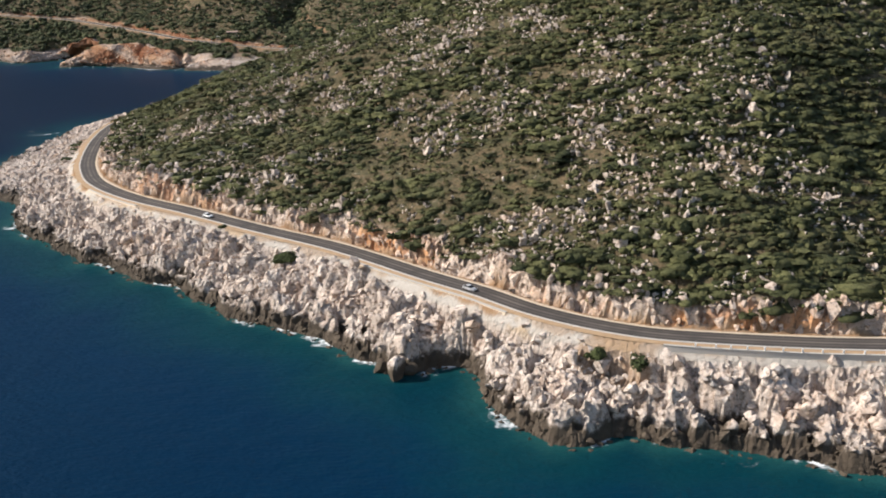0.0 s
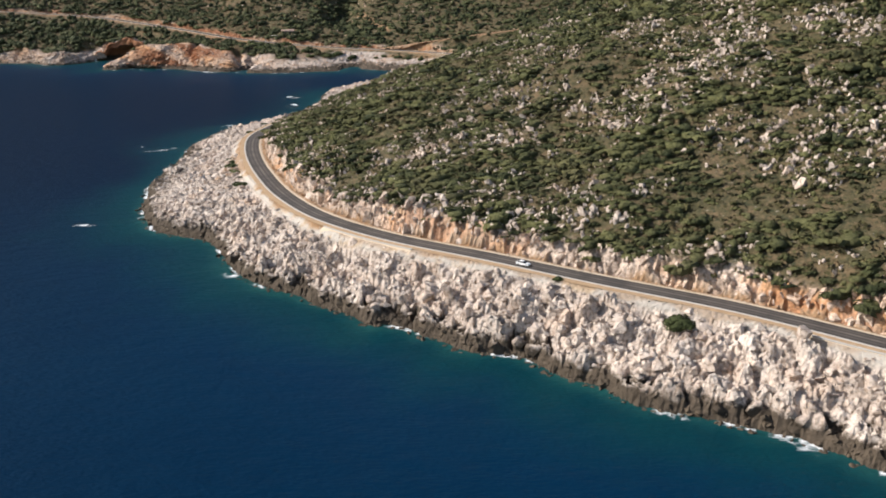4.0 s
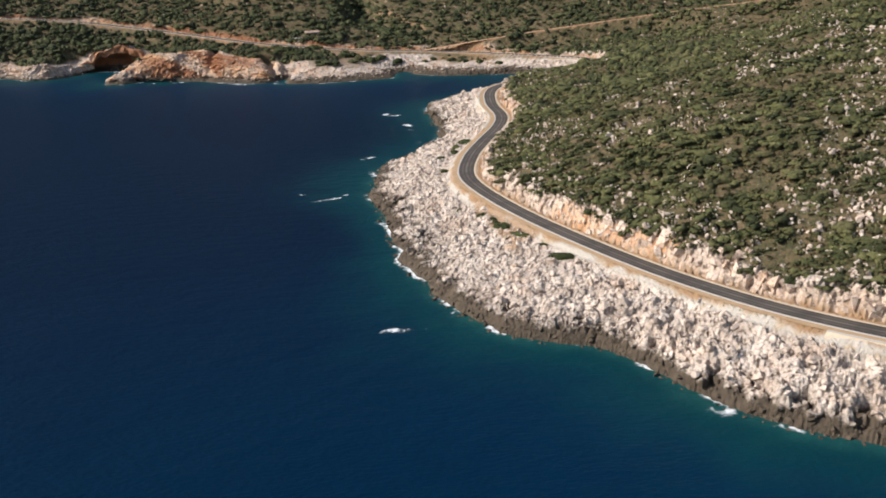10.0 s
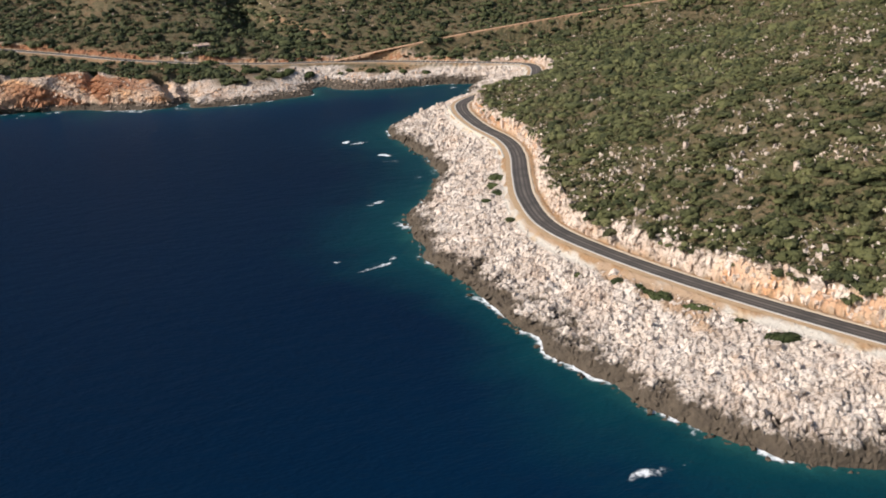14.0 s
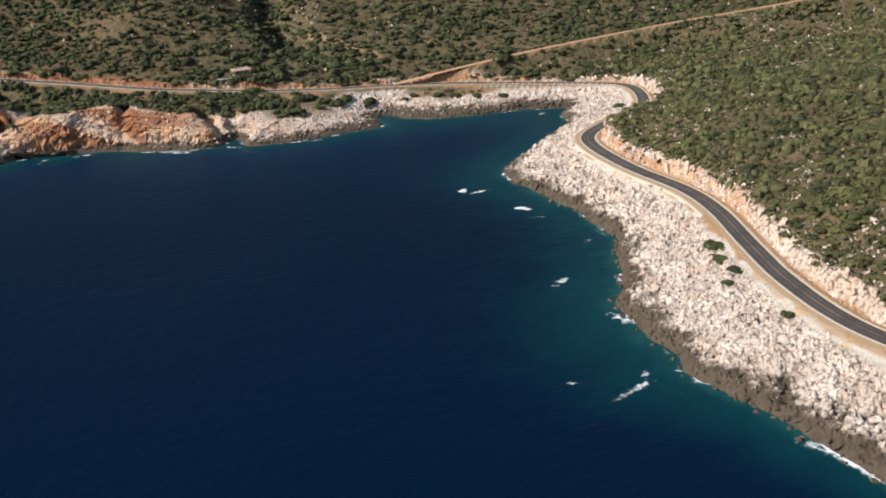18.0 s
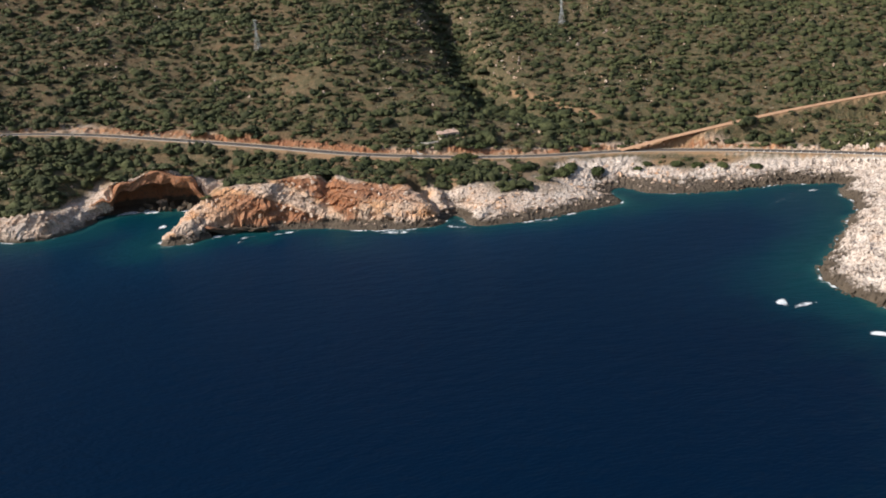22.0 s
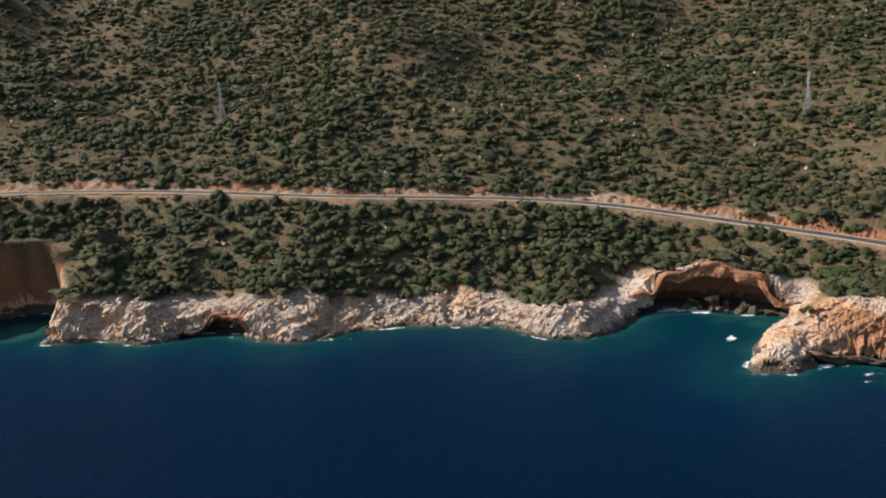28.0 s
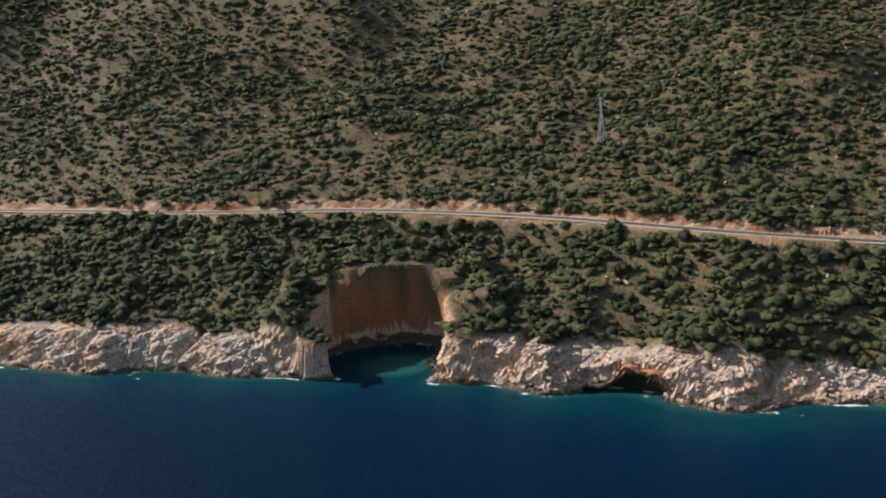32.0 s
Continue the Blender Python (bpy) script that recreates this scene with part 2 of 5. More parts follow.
def lay(x, y):
    """Height of the ground, and what covers it."""
    ds, si = nearest(shore, x, y)
    dr, ri = nearest(road, x, y)
    du, ui = nearest(upper, x, y)
    dg, gi = nearest(GULLY, x, y)
    on = inside(land_poly, x, y)
    up = inside(hill_poly, x, y)
    zr = road[ri, 2]
    far = ramp(-x, 185, 270) * ramp(y, 935, 955)
    # sea bed
    bed = -0.22 * ds - 0.4
    # between sea and road
    bay = ramp(y, 925, 945) * (1 - far) * ramp(-x, 20, 60)
    fw = 0.6 + 3.0 * vnoise(x, y, 40, 3) - 0.4 * far
    zf = zr - 0.75 * fw
    low = np.maximum(dr - 6.4 - fw, 0)
    t = ds / np.maximum(ds + low, 0.1)
    head_z = zf * t ** 0.9 + (1 - t) * (3.4 + 1.5 * ramp(y, 520, 400)) * (1 - np.exp(-ds / 1.6))
    bay_z = 4.5 * (1 - np.exp(-ds / 7.0)) + np.clip(zf - 4.5, 0, None) * t ** 1.6
    head_z = head_z * (1 - bay) + np.minimum(bay_z, zf) * bay
    hc = 13.5 + 15 * (fbm(x, y, 38, 8, 2) - 0.5) + 2 * ramp(-x, 560, 640)
    cw = np.maximum(14.5 + 18 * (fbm(x, y, 30, 9, 3) - 0.5), 7.0)
    for ax, ay, r, h, w in CLIFFS:
        k = np.exp(-((x - ax) ** 2 + (y - ay) ** 2) / r**2)
        hc, cw = hc * (1 - k) + h * k, cw * (1 - k) + w * k
    for ax, ay, r, h, w in HOLLOW:
        k = np.minimum(1, 1.9 * np.exp(-((x - ax) ** 2 + (y - ay) ** 2) / r**2))
        hc, cw = hc * (1 - k) + h * k, cw * (1 - k) + w * k
    tc = np.clip((ds - cw) / np.maximum(ds - cw + low, 0.1), 0, 1)
    cliff_z = np.where(ds < cw, hc * (1 - (1 - np.clip(ds / cw, 0, 1)) ** (2.1 - 0.6 * ramp(cw, 9, 18))), hc + (zf - hc) * tc)
    ledge = np.exp(-(((x + 328) / 34) ** 2 + ((y - 986) / 26) ** 2)) + np.exp(-(((x + 757) / 20) ** 2 + ((y - 1154) / 16) ** 2))
    step = ramp(ds + 3 * (vnoise(x, y, 12, 15) - 0.5), 1.0 + 4 * ledge, 5.0 + 5 * ledge)
    cliff_z = np.where(cw > 4, np.minimum(cliff_z, 2.2 + (cliff_z - 2.2) * step), cliff_z)
    cliff_z = np.minimum(cliff_z, np.maximum(zf, 3))
    for (ax, ay), (bx, by), w, h in CLEFTS:
        u = np.clip(((x - ax) * (bx - ax) + (y - ay) * (by - ay)) / ((bx - ax) ** 2 + (by - ay) ** 2), -0.1, 1.1)
        off = np.hypot(x - ax - u * (bx - ax), y - ay - u * (by - ay)) + 3 * (vnoise(x, y, 7, 17) - 0.5)
        cliff_z = cliff_z - np.minimum(h, 0.7 * cliff_z) * np.exp(-(off / w) ** 2)
    base = head_z * (1 - far) + cliff_z * far
    fill = 1 - ramp(low, 0.0, 1.5)
    below = np.where(low <= 0, zr - 0.75 * np.clip(dr - 6.4, 0, None), base)
    # hill above the road
    wsum, ssum = 0.0, 0.0
    for ax, ay, s in STEEP:
        w = 1 / ((x - ax) ** 2 + (y - ay) ** 2 + 900.0) ** 1.5
        wsum, ssum = wsum + w, ssum + w * s
    steep = ssum / wsum
    cut = (5.3 - 2.8 * far) * (0.55 + 0.9 * vnoise(x, y, 22, 21))
    cut = cut * (1 - ramp(y, 900, 960) * (1 - far) * 0.7)
    hill = zr + cut * ramp(dr, 6.4, 9.2) + steep * np.clip(dr - 8.0, 0, None)
    hill = hill + (fbm(x, y, 70, 31, 3) - 0.5) * 14 * ramp(dr, 15, 80) * (1 + far)
    # the east side of the headland falls away from a ridge
    east = np.clip(x - (70 + 0.22 * (y - 231)), 0, 150)
    hill = hill - 0.24 * east * ramp(east, 0, 30) * ramp(dr, 10, 45) * ramp(y, 640, 460)
    z = np.where(up, hill, below)
    # upper road
    zu = upper[ui, 2]
    wu = (1 - ramp(du, 4.5, 12 + 22 * ramp(x, 20, 100))) * ramp(dr, 7, 14)
    z = z * (1 - wu) + zu * wu
    # rock
    shelf = np.where(up, 1 - ramp(dr, 6.0, 6.8), 1 - ramp(dr + 1.3 * far, 6.0, 6.8))
    bank = up * ramp(dr, 6.0, 7.0) * (1 - ramp(dr, 9.5, 13.0))
    rock_low = (~up) * (low > 0.2) * (1 - bay * ramp(ds + 16 * (vnoise(x, y, 9, 77) - 0.5), 30, 42))
    green_far = far * ramp(ds + 4 * (vnoise(x, y, 8, 19) - 0.5) * ramp(cw, 3, 8), cw * 0.85 + 0.6, cw + 1.5 + 4 * ramp(cw, 3, 9)) * (~up)
    rock = np.clip(rock_low * (1 - green_far) + bank, 0, 1)
    return dict(z=z, ds=ds, dr=dr, du=du, dg=dg, on=on, up=up, far=far, fill=fill * (~up), rock=rock, shelf=shelf, bank=bank, low=low, bed=bed, si=si, green=green_far, t=t, cw=cw)


# a smooth hill: laid on a coarse grid and softened, then read from it
HX, HY, HS = -1960.0, 100.0, 7.0
hx, hy = np.meshgrid(HX + HS * np.arange(402), HY + HS * np.arange(310))
coarse = lay(hx, hy)["z"]
for _ in range(5):
    p = np.pad(coarse, 1, mode="edge")
    coarse = (p[:-2, 1:-1] + p[2:, 1:-1] + p[1:-1, :-2] + p[1:-1, 2:] + 2 * p[1:-1, 1:-1]) / 6


def soft_hill(x, y):
    u, v = np.clip((x - HX) / HS, 0, 400.99), np.clip((y - HY) / HS, 0, 308.99)
    i, j = u.astype(int), v.astype(int)
    u, v = u - i, v - j
    return (coarse[j, i] * (1 - u) + coarse[j, i + 1] * u) * (1 - v) + (coarse[j + 1, i] * (1 - u) + coarse[j + 1, i + 1] * u) * v


def terrain(x, y):
    """The ground with its softened hill and its rocks."""
    g = lay(x, y)
    w = ramp(g["dr"], 28, 60) * g["up"] * ramp(g["du"], 10, 22)
    z = g["z"] * (1 - w) + soft_hill(x, y) * w
    g["dg"] = np.maximum(g["dg"] + 16 * (fbm(x, y, 30, 35, 3) - 0.5), 0)
    gorge = np.exp(-(g["dg"] / 15) ** 2) * ramp(g["dr"], 12, 60) * ramp(y, 1035, 1110)
    z = z - (14 + 12 * (vnoise(x, y, 40, 5) - 0.5)) * gorge - 6 * np.exp(-(g["dg"] / 34) ** 2) * ramp(y, 1080, 1160)
    z = z + (fbm(x, y, 55, 33, 3) - 0.5) * 9 * ramp(g["dr"], 30, 120) * g["up"] * ramp(y, 1050, 1150)
    wx, wy = x + 2.5 * (fbm(x, y, 9, 41, 2) - 0.5), y + 2.5 * (fbm(x, y, 9, 43, 2) - 0.5)
    steepness = np.clip(14.0 / np.maximum(g["ds"] + g["low"], 8), 0.28, 0.75)
    coarse_part = 0.28 + 0.17 * ramp(y, 620, 520) + 0.55 * ramp(y, 470, 330)
    amp = np.where(g["up"], 2.6, 4.6 * steepness) * (1 - 0.55 * g["far"] * (~g["up"]))
    edge = ramp(g["low"], 0, 3) * (0.4 + 0.6 * ramp(g["ds"], 0, 4))
    edge = np.where(g["up"], g["bank"], edge)
    bumps = amp * (coarse_part * (0.85 * slabs(wx + 3, wy, 13.0, 59) + 1.1 * (1 - 0.5 * g["far"]) * slabs(wx, wy, 6.5, 51)) + (0.55 + 0.45 * coarse_part) * (0.62 * slabs(wx, wy, 3.3, 57) + 0.42 * slabs(wx + 1, wy, 1.8, 67)))
    z = z + bumps * g["rock"] * edge
    soil = (1 - g["rock"]) * (1 - g["shelf"]) * ramp(g["du"], 5, 8)
    z = z + soil * (fbm(x, y, 8, 61, 3) - 0.5) * 1.2 * np.where(g["up"] | (g["far"] > 0.5), 1, 0.25)
    z = np.where(g["on"], np.maximum(z, np.where(g["ds"] < 3, -0.3, 0.05)), g["bed"])
    g["z"] = z
    return g

# ---- materials ----


class Nodes:
    """Short ways to wire a node material."""

    def __init__(self, name):
        self.mat = bpy.data.materials.new(name)
        self.mat.use_nodes = True
        self.tree = self.mat.node_tree
        self.bsdf = self.tree.nodes["Principled BSDF"]

    def add(self, kind, **inputs):
        n = self.tree.nodes.new(kind)
        for key, value in inputs.items():
            self.put(n.inputs[key], value)
        return n

    def put(self, socket, value):
        if hasattr(value, "is_output"):
            self.tree.links.new(value, socket)
        elif isinstance(value, tuple) and socket.type == "RGBA" and len(value) == 3:
            socket.default_value = (*value, 1)
        else:
            socket.default_value = value

    def pos(self):
        return self.add("ShaderNodeNewGeometry").outputs["Position"]

    def noise(self, size, detail=3, rough=0.55, stretch=(1, 1, 1)):
        m = self.add("ShaderNodeMapping", Vector=self.pos(), Scale=stretch)
        return self.add("ShaderNodeTexNoise", Vector=m.outputs[0], Scale=1 / size, Detail=detail, Roughness=rough).outputs[0]

    def voronoi(self, size, feature="F1", out="Distance", stretch=(1, 1, 1)):
        n = self.tree.nodes.new("ShaderNodeTexVoronoi")
        n.feature = feature
        m = self.add("ShaderNodeMapping", Vector=self.pos(), Scale=stretch)
        self.put(n.inputs["Vector"], m.outputs[0])
        n.inputs["Scale"].default_value = 1 / size
        return n.outputs[out]

    def attr(self, name):
        n = self.tree.nodes.new("ShaderNodeAttribute")
        n.attribute_name = name
        return n.outputs["Fac"]

    def band(self, value, a, b):
        n = self.add("ShaderNodeMapRange", Value=value)
        n.interpolation_type = "SMOOTHSTEP"
        n.inputs["From Min"].default_value, n.inputs["From Max"].default_value = a, b
        return n.outputs[0]

    def math(self, op, a, b=0.0):
        n = self.tree.nodes.new("ShaderNodeMath")
        n.operation = op
        self.put(n.inputs[0], a)
        self.put(n.inputs[1], b)
        n.inputs[2].default_value = 0.25
        return n.outputs[0]

    def mix(self, f, a, b):
        n = self.tree.nodes.new("ShaderNodeMix")
        n.data_type = "RGBA"
        self.put(n.inputs[0], f)
        self.put(n.inputs[6], a)
        self.put(n.inputs[7], b)
        return n.outputs[2]

    def bump(self, height, strength, distance):
        n = self.add("ShaderNodeBump", Height=height, Strength=strength, Distance=distance)
        self.put(self.bsdf.inputs["Normal"], n.outputs[0])
        return n

    def done(self, color, rough=0.8, spec=0.3):
        self.put(self.bsdf.inputs["Base Color"], color)
        self.put(self.bsdf.inputs["Roughness"], rough)
        self.put(self.bsdf.inputs["Specular IOR Level"], spec)
        return self.mat


def rock_color(n, rust):
    """Limestone: pale grey, warm stains, pits with their shade painted in, a black tidal band at the water that also
    holds painted shadow.
    """
    pale = n.mix(n.band(n.noise(9, 4), 0.35, 0.7), (0.55, 0.46, 0.385), (0.79, 0.69, 0.595))
    pale = n.mix(n.band(n.noise(1.1, 4, 0.7), 0.42, 0.75), pale, (0.40, 0.305, 0.235))
    tan = n.mix(n.noise(2.2, 4, 0.7), (0.54, 0.385, 0.275), (0.80, 0.625, 0.475))
    lichen = n.mix(n.noise(1.3, 4, 0.7), (0.30, 0.237, 0.187), (0.57, 0.455, 0.37))
    pale = n.mix(n.math("MULTIPLY", n.attr("lichen"), n.band(n.noise(2.5, 3, 0.6), 0.3, 0.6)), pale, lichen)
    pale = n.mix(n.math("MULTIPLY", n.attr("rust"), n.math("MULTIPLY_ADD", n.band(n.noise(24, 3), 0.38, 0.6), 0.7)), pale, tan)
    stain = n.mix(n.noise(4, 3), (0.56, 0.265, 0.115), (0.74, 0.45, 0.245))
    pale = n.mix(rust, pale, stain)
    # strongest rust turns deep red-brown; in the hollow it also paints in shade
    pale = n.mix(n.math("MULTIPLY", n.band(n.attr("rust"), 0.78, 1.0), 0.9), pale, n.mix(n.noise(3, 4, 0.7), (0.24, 0.085, 0.04), (0.42, 0.19, 0.09)))
    # shade of pits and crevices, darkened straight into the stone colour
    pit_shade = n.band(n.voronoi(1.0), 0.52, 0.88)
    pale = n.mix(n.math("MULTIPLY", pit_shade, 0.7), pale, (0.15, 0.105, 0.075))
    z = n.add("ShaderNodeSeparateXYZ", Vector=n.pos()).outputs["Z"]
    # tidal stain, drawn taller to paint in the shadow on the steep rock base
    tide_shade = n.math("ADD", n.math("ADD", z, n.math("MULTIPLY", n.attr("lichen"), 2.6)), n.math("MULTIPLY", n.noise(7, 6, 0.75), -9.6))
    dark = n.mix(n.noise(2.5, 3), (0.045, 0.035, 0.027), (0.15, 0.115, 0.08))
    return n.mix(n.band(tide_shade, 0.5, -1.5), pale, dark)


def rust_of(n, extra=0.0):
    a = n.attr("rust")
    patch = n.band(n.noise(14, 4, 0.6), 0.52, 0.64)
    return n.math("MINIMUM", n.math("ADD", n.math("MULTIPLY", patch, n.math("ADD", n.math("MULTIPLY", a, 0.9), 0.13)), n.math("MULTIPLY", a, n.math("MULTIPLY_ADD", n.band(n.noise(18, 4), 0.35, 0.65), 0.6))), 0.95)


def ground_material():
    n = Nodes("ground")
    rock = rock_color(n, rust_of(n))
    soil = n.mix(n.band(n.noise(7, 5, 0.65), 0.38, 0.62), (0.165, 0.118, 0.064), (0.095, 0.083, 0.040))
    soil = n.mix(n.band(n.noise(1.6, 5, 0.75), 0.48, 0.62), soil, (0.052, 0.056, 0.028))
    soil = n.mix(n.band(n.noise(1.1, 4, 0.7), 0.58, 0.72), soil, (0.26, 0.175, 0.108))
    soil = n.mix(n.band(n.noise(2.6, 5, 0.75), 0.61, 0.72), soil, (0.40, 0.35, 0.285))
    soil = n.mix(n.math("MULTIPLY", n.attr("rust"), n.band(n.noise(9, 5, 0.7), 0.42, 0.62)), soil, n.mix(n.noise(1.4, 4, 0.7), (0.120, 0.078, 0.040), (0.205, 0.130, 0.070)))
    fill = n.mix(n.noise(1.2, 5, 0.7), (0.46, 0.405, 0.335), (0.62, 0.57, 0.50))
    fill = n.mix(n.math("MULTIPLY", n.band(n.noise(11, 4), 0.52, 0.64), 0.7), fill, (0.50, 0.35, 0.20))
    c = n.mix(n.attr("rock"), soil, rock)
    c = n.mix(n.attr("fill"), c, fill)
    dirt = n.mix(n.noise(1.5, 5, 0.7), (0.27, 0.150, 0.073), (0.44, 0.285, 0.160))
    c = n.mix(n.attr("dirt"), c, dirt)
    n.bump(n.math("ADD", n.noise(0.8, 5, 0.75), n.math("MULTIPLY", n.voronoi(1.7), -0.6)), 0.9, 0.7)
    return n.done(c, 0.9, 0.2)


def stone_material():
    n = Nodes("limestone")
    n.bump(n.math("ADD", n.noise(0.6, 5, 0.75), n.math("MULTIPLY", n.voronoi(1.1), -0.5)), 0.8, 0.4)
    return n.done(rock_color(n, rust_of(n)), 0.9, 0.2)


def shrub_material(name, dark, light, dry):
    n = Nodes(name)
    tint = n.attr("tint")
    c = n.mix(tint, dark, light)
    c = n.mix(n.math("MULTIPLY", n.band(n.noise(26, 3), 0.52, 0.72), 0.4), c, dry)
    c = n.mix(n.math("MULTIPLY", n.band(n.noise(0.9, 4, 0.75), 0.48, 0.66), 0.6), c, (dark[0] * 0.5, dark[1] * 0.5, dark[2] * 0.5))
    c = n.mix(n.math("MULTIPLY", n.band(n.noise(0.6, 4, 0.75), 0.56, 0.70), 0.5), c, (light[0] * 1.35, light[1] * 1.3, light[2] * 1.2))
    n.bump(n.noise(0.7, 4, 0.8), 1.0, 0.9)
    return n.done(c, 0.75, 0.15)


def water_material():
    n = Nodes("sea_water")
    sh = n.attr("shallow")
    deep = n.mix(n.noise(240, 3), (0.0, 0.0060, 0.0192), (0.0, 0.0083, 0.0262))
    turq = n.mix(n.noise(25, 4), (0.0008, 0.021, 0.036), (0.002, 0.041, 0.048))
    bed = n.mix(n.noise(6, 5, 0.7), (0.006, 0.050, 0.048), (0.025, 0.105, 0.095))
    wob = n.math("ADD", sh, n.math("MULTIPLY", n.math("SUBTRACT", n.noise(22, 5, 0.6), 0.5), 0.45))
    # lighter tint: shallower water, plus reflected sky and haze put into the colour
    deep = n.mix(n.attr("bank"), deep, n.mix(n.noise(60, 4, 0.6), (0.0, 0.017, 0.046), (0.0005, 0.028, 0.066)))
    c = n.mix(n.band(wob, 0.12, 0.75), deep, turq)
    c = n.mix(n.band(wob, 0.72, 1.15), c, bed)
    lace = n.math("ADD", n.math("MULTIPLY", n.noise(3.0, 6, 0.8), 1.35), n.math("MULTIPLY", n.voronoi(3.2, "DISTANCE_TO_EDGE"), -0.7))
    foam = n.band(n.math("ADD", n.attr("foam"), n.math("SUBTRACT", lace, 1.2)), 0.02, 0.42)
    c = n.mix(foam, c, (0.78, 0.80, 0.80))
    ripples = n.math("ADD", n.noise(2.2, 4, 0.6, (1, 1.8, 1)), n.math("MULTIPLY", n.noise(9, 3, 0.5, (1, 1.6, 1)), 1.6))
    n.bump(ripples, 0.5, 0.8)
    n.put(n.bsdf.inputs["Specular Tint"], (0.45, 0.78, 1.0))
    n.bsdf.inputs["IOR"].default_value = 1.33
    return n.done(c, n.math("ADD", n.math("MULTIPLY", foam, 0.5), 0.40), 0.10)


def plain_material(name, a, b, size=1.0, rough=0.8, metal=0.0, bump=0.2):
    n = Nodes(name)
    n.bsdf.inputs["Metallic"].default_value = metal
    if bump:
        n.bump(n.noise(size * 0.4, 4, 0.7), bump, size * 0.1)
    return n.done(n.mix(n.noise(size, 4, 0.65), a, b), rough, 0.3)


def asphalt_material():
    n = Nodes("asphalt")
    c = n.mix(n.noise(7, 4, 0.6), (0.034, 0.030, 0.028), (0.060, 0.052, 0.046))
    c = n.mix(n.math("MULTIPLY", n.band(n.noise(1.4, 4, 0.7), 0.5, 0.8), 0.5), c, (0.085, 0.075, 0.065))
    track = n.attr("track")
    c = n.mix(n.math("MULTIPLY", track, n.math("MULTIPLY_ADD", n.band(n.noise(9, 3), 0.3, 0.6), 0.6)), c, (0.185, 0.155, 0.128))
    n.bump(n.noise(0.15, 3), 0.3, 0.03)
    return n.done(c, 0.85, 0.3)


M_GROUND, M_STONE, M_WATER, M_ASPHALT = ground_material(), stone_material(), water_material(), asphalt_material()
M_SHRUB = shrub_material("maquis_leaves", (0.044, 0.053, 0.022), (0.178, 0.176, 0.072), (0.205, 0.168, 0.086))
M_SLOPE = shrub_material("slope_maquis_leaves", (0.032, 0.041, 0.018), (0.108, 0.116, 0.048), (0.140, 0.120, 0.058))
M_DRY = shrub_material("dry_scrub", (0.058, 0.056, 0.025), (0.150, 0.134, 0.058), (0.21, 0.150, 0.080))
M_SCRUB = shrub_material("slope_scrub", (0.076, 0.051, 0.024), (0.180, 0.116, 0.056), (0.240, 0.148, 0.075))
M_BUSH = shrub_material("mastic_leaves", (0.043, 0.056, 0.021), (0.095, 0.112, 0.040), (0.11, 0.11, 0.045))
M_GRAVEL = plain_material("gravel", (0.36, 0.27, 0.175), (0.52, 0.43, 0.32), 2.5, 0.95)
M_DIRT = plain_material("red_dirt", (0.38, 0.205, 0.112), (0.54, 0.335, 0.205), 3.0, 0.95)
M_VERGE = plain_material("verge_dirt", (0.30, 0.185, 0.095), (0.50, 0.355, 0.215), 2.4, 0.95)
M_CONCRETE = plain_material("concrete", (0.40, 0.37, 0.33), (0.52, 0.485, 0.43), 1.6, 0.85)
M_PALE = plain_material("pale_gravel", (0.50, 0.39, 0.275), (0.63, 0.53, 0.40), 3.0, 0.9)

# ---- building helpers ----


def mesh_of(name, verts, faces, mat, smooth=False, **attrs):
    """A mesh from arrays: vertices, faces with one count of corners, and a value at each vertex for each attribute."""
    verts, faces = np.asarray(verts, np.float32), np.asarray(faces, np.int32)
    me = bpy.data.meshes.new(name)
    n, k = faces.shape
    me.vertices.add(len(verts))
    me.vertices.foreach_set("co", verts.ravel())
    me.loops.add(n * k)
    me.loops.foreach_set("vertex_index", faces.ravel())
    me.polygons.add(n)
    me.polygons.foreach_set("loop_start", np.arange(0, n * k, k, dtype=np.int32))
    me.polygons.foreach_set("use_smooth", np.full(n, smooth))
    for key, values in attrs.items():
        me.attributes.new(key, "FLOAT", "POINT").data.foreach_set("value", np.asarray(values, np.float32).ravel())
    me.update(calc_edges=True)
    me.materials.append(mat)
    return me


def grid_faces(rows_, cols):
    i = np.arange(rows_ * cols).reshape(rows_, cols)
    return np.stack([i[:-1, :-1], i[:-1, 1:], i[1:, 1:], i[1:, :-1]], -1).reshape(-1, 4)


def thing(name, label, category, kind="", group=""):
    return tagged(new(name), label, category, group, kind)


def part(name, bm, mat, parent, label=""):
    me = bpy.data.meshes.new(name)
    bm.to_mesh(me)
    bm.free()
    me.materials.append(mat)
    ob = new(name, me)
    ob.parent = parent
    return tagged(ob, label)


def box(sx, sy, sz, at=(0, 0, 0), bevel=0.0):
    bm = bmesh.new()
    bmesh.ops.create_cube(bm, size=1, matrix=Matrix.Translation(at) @ Matrix.Diagonal((sx, sy, sz, 1)))
    if bevel:
        bmesh.ops.bevel(bm, geom=bm.edges[:], offset=bevel, segments=2, affect="EDGES")
    return bm


# ---- the ground ----


def far_cleft(x, y):
    """Reddish earth in the gully that runs from the far road down the promontory."""
    d = np.hypot(x + 326 - 0.25 * (y - 1040), 0 * y) + 6 * (vnoise(x, y, 8, 72) - 0.5)
    return np.exp(-(d / 7) ** 2) * ramp(y, 1025, 1040) * ramp(y, 1085, 1070)


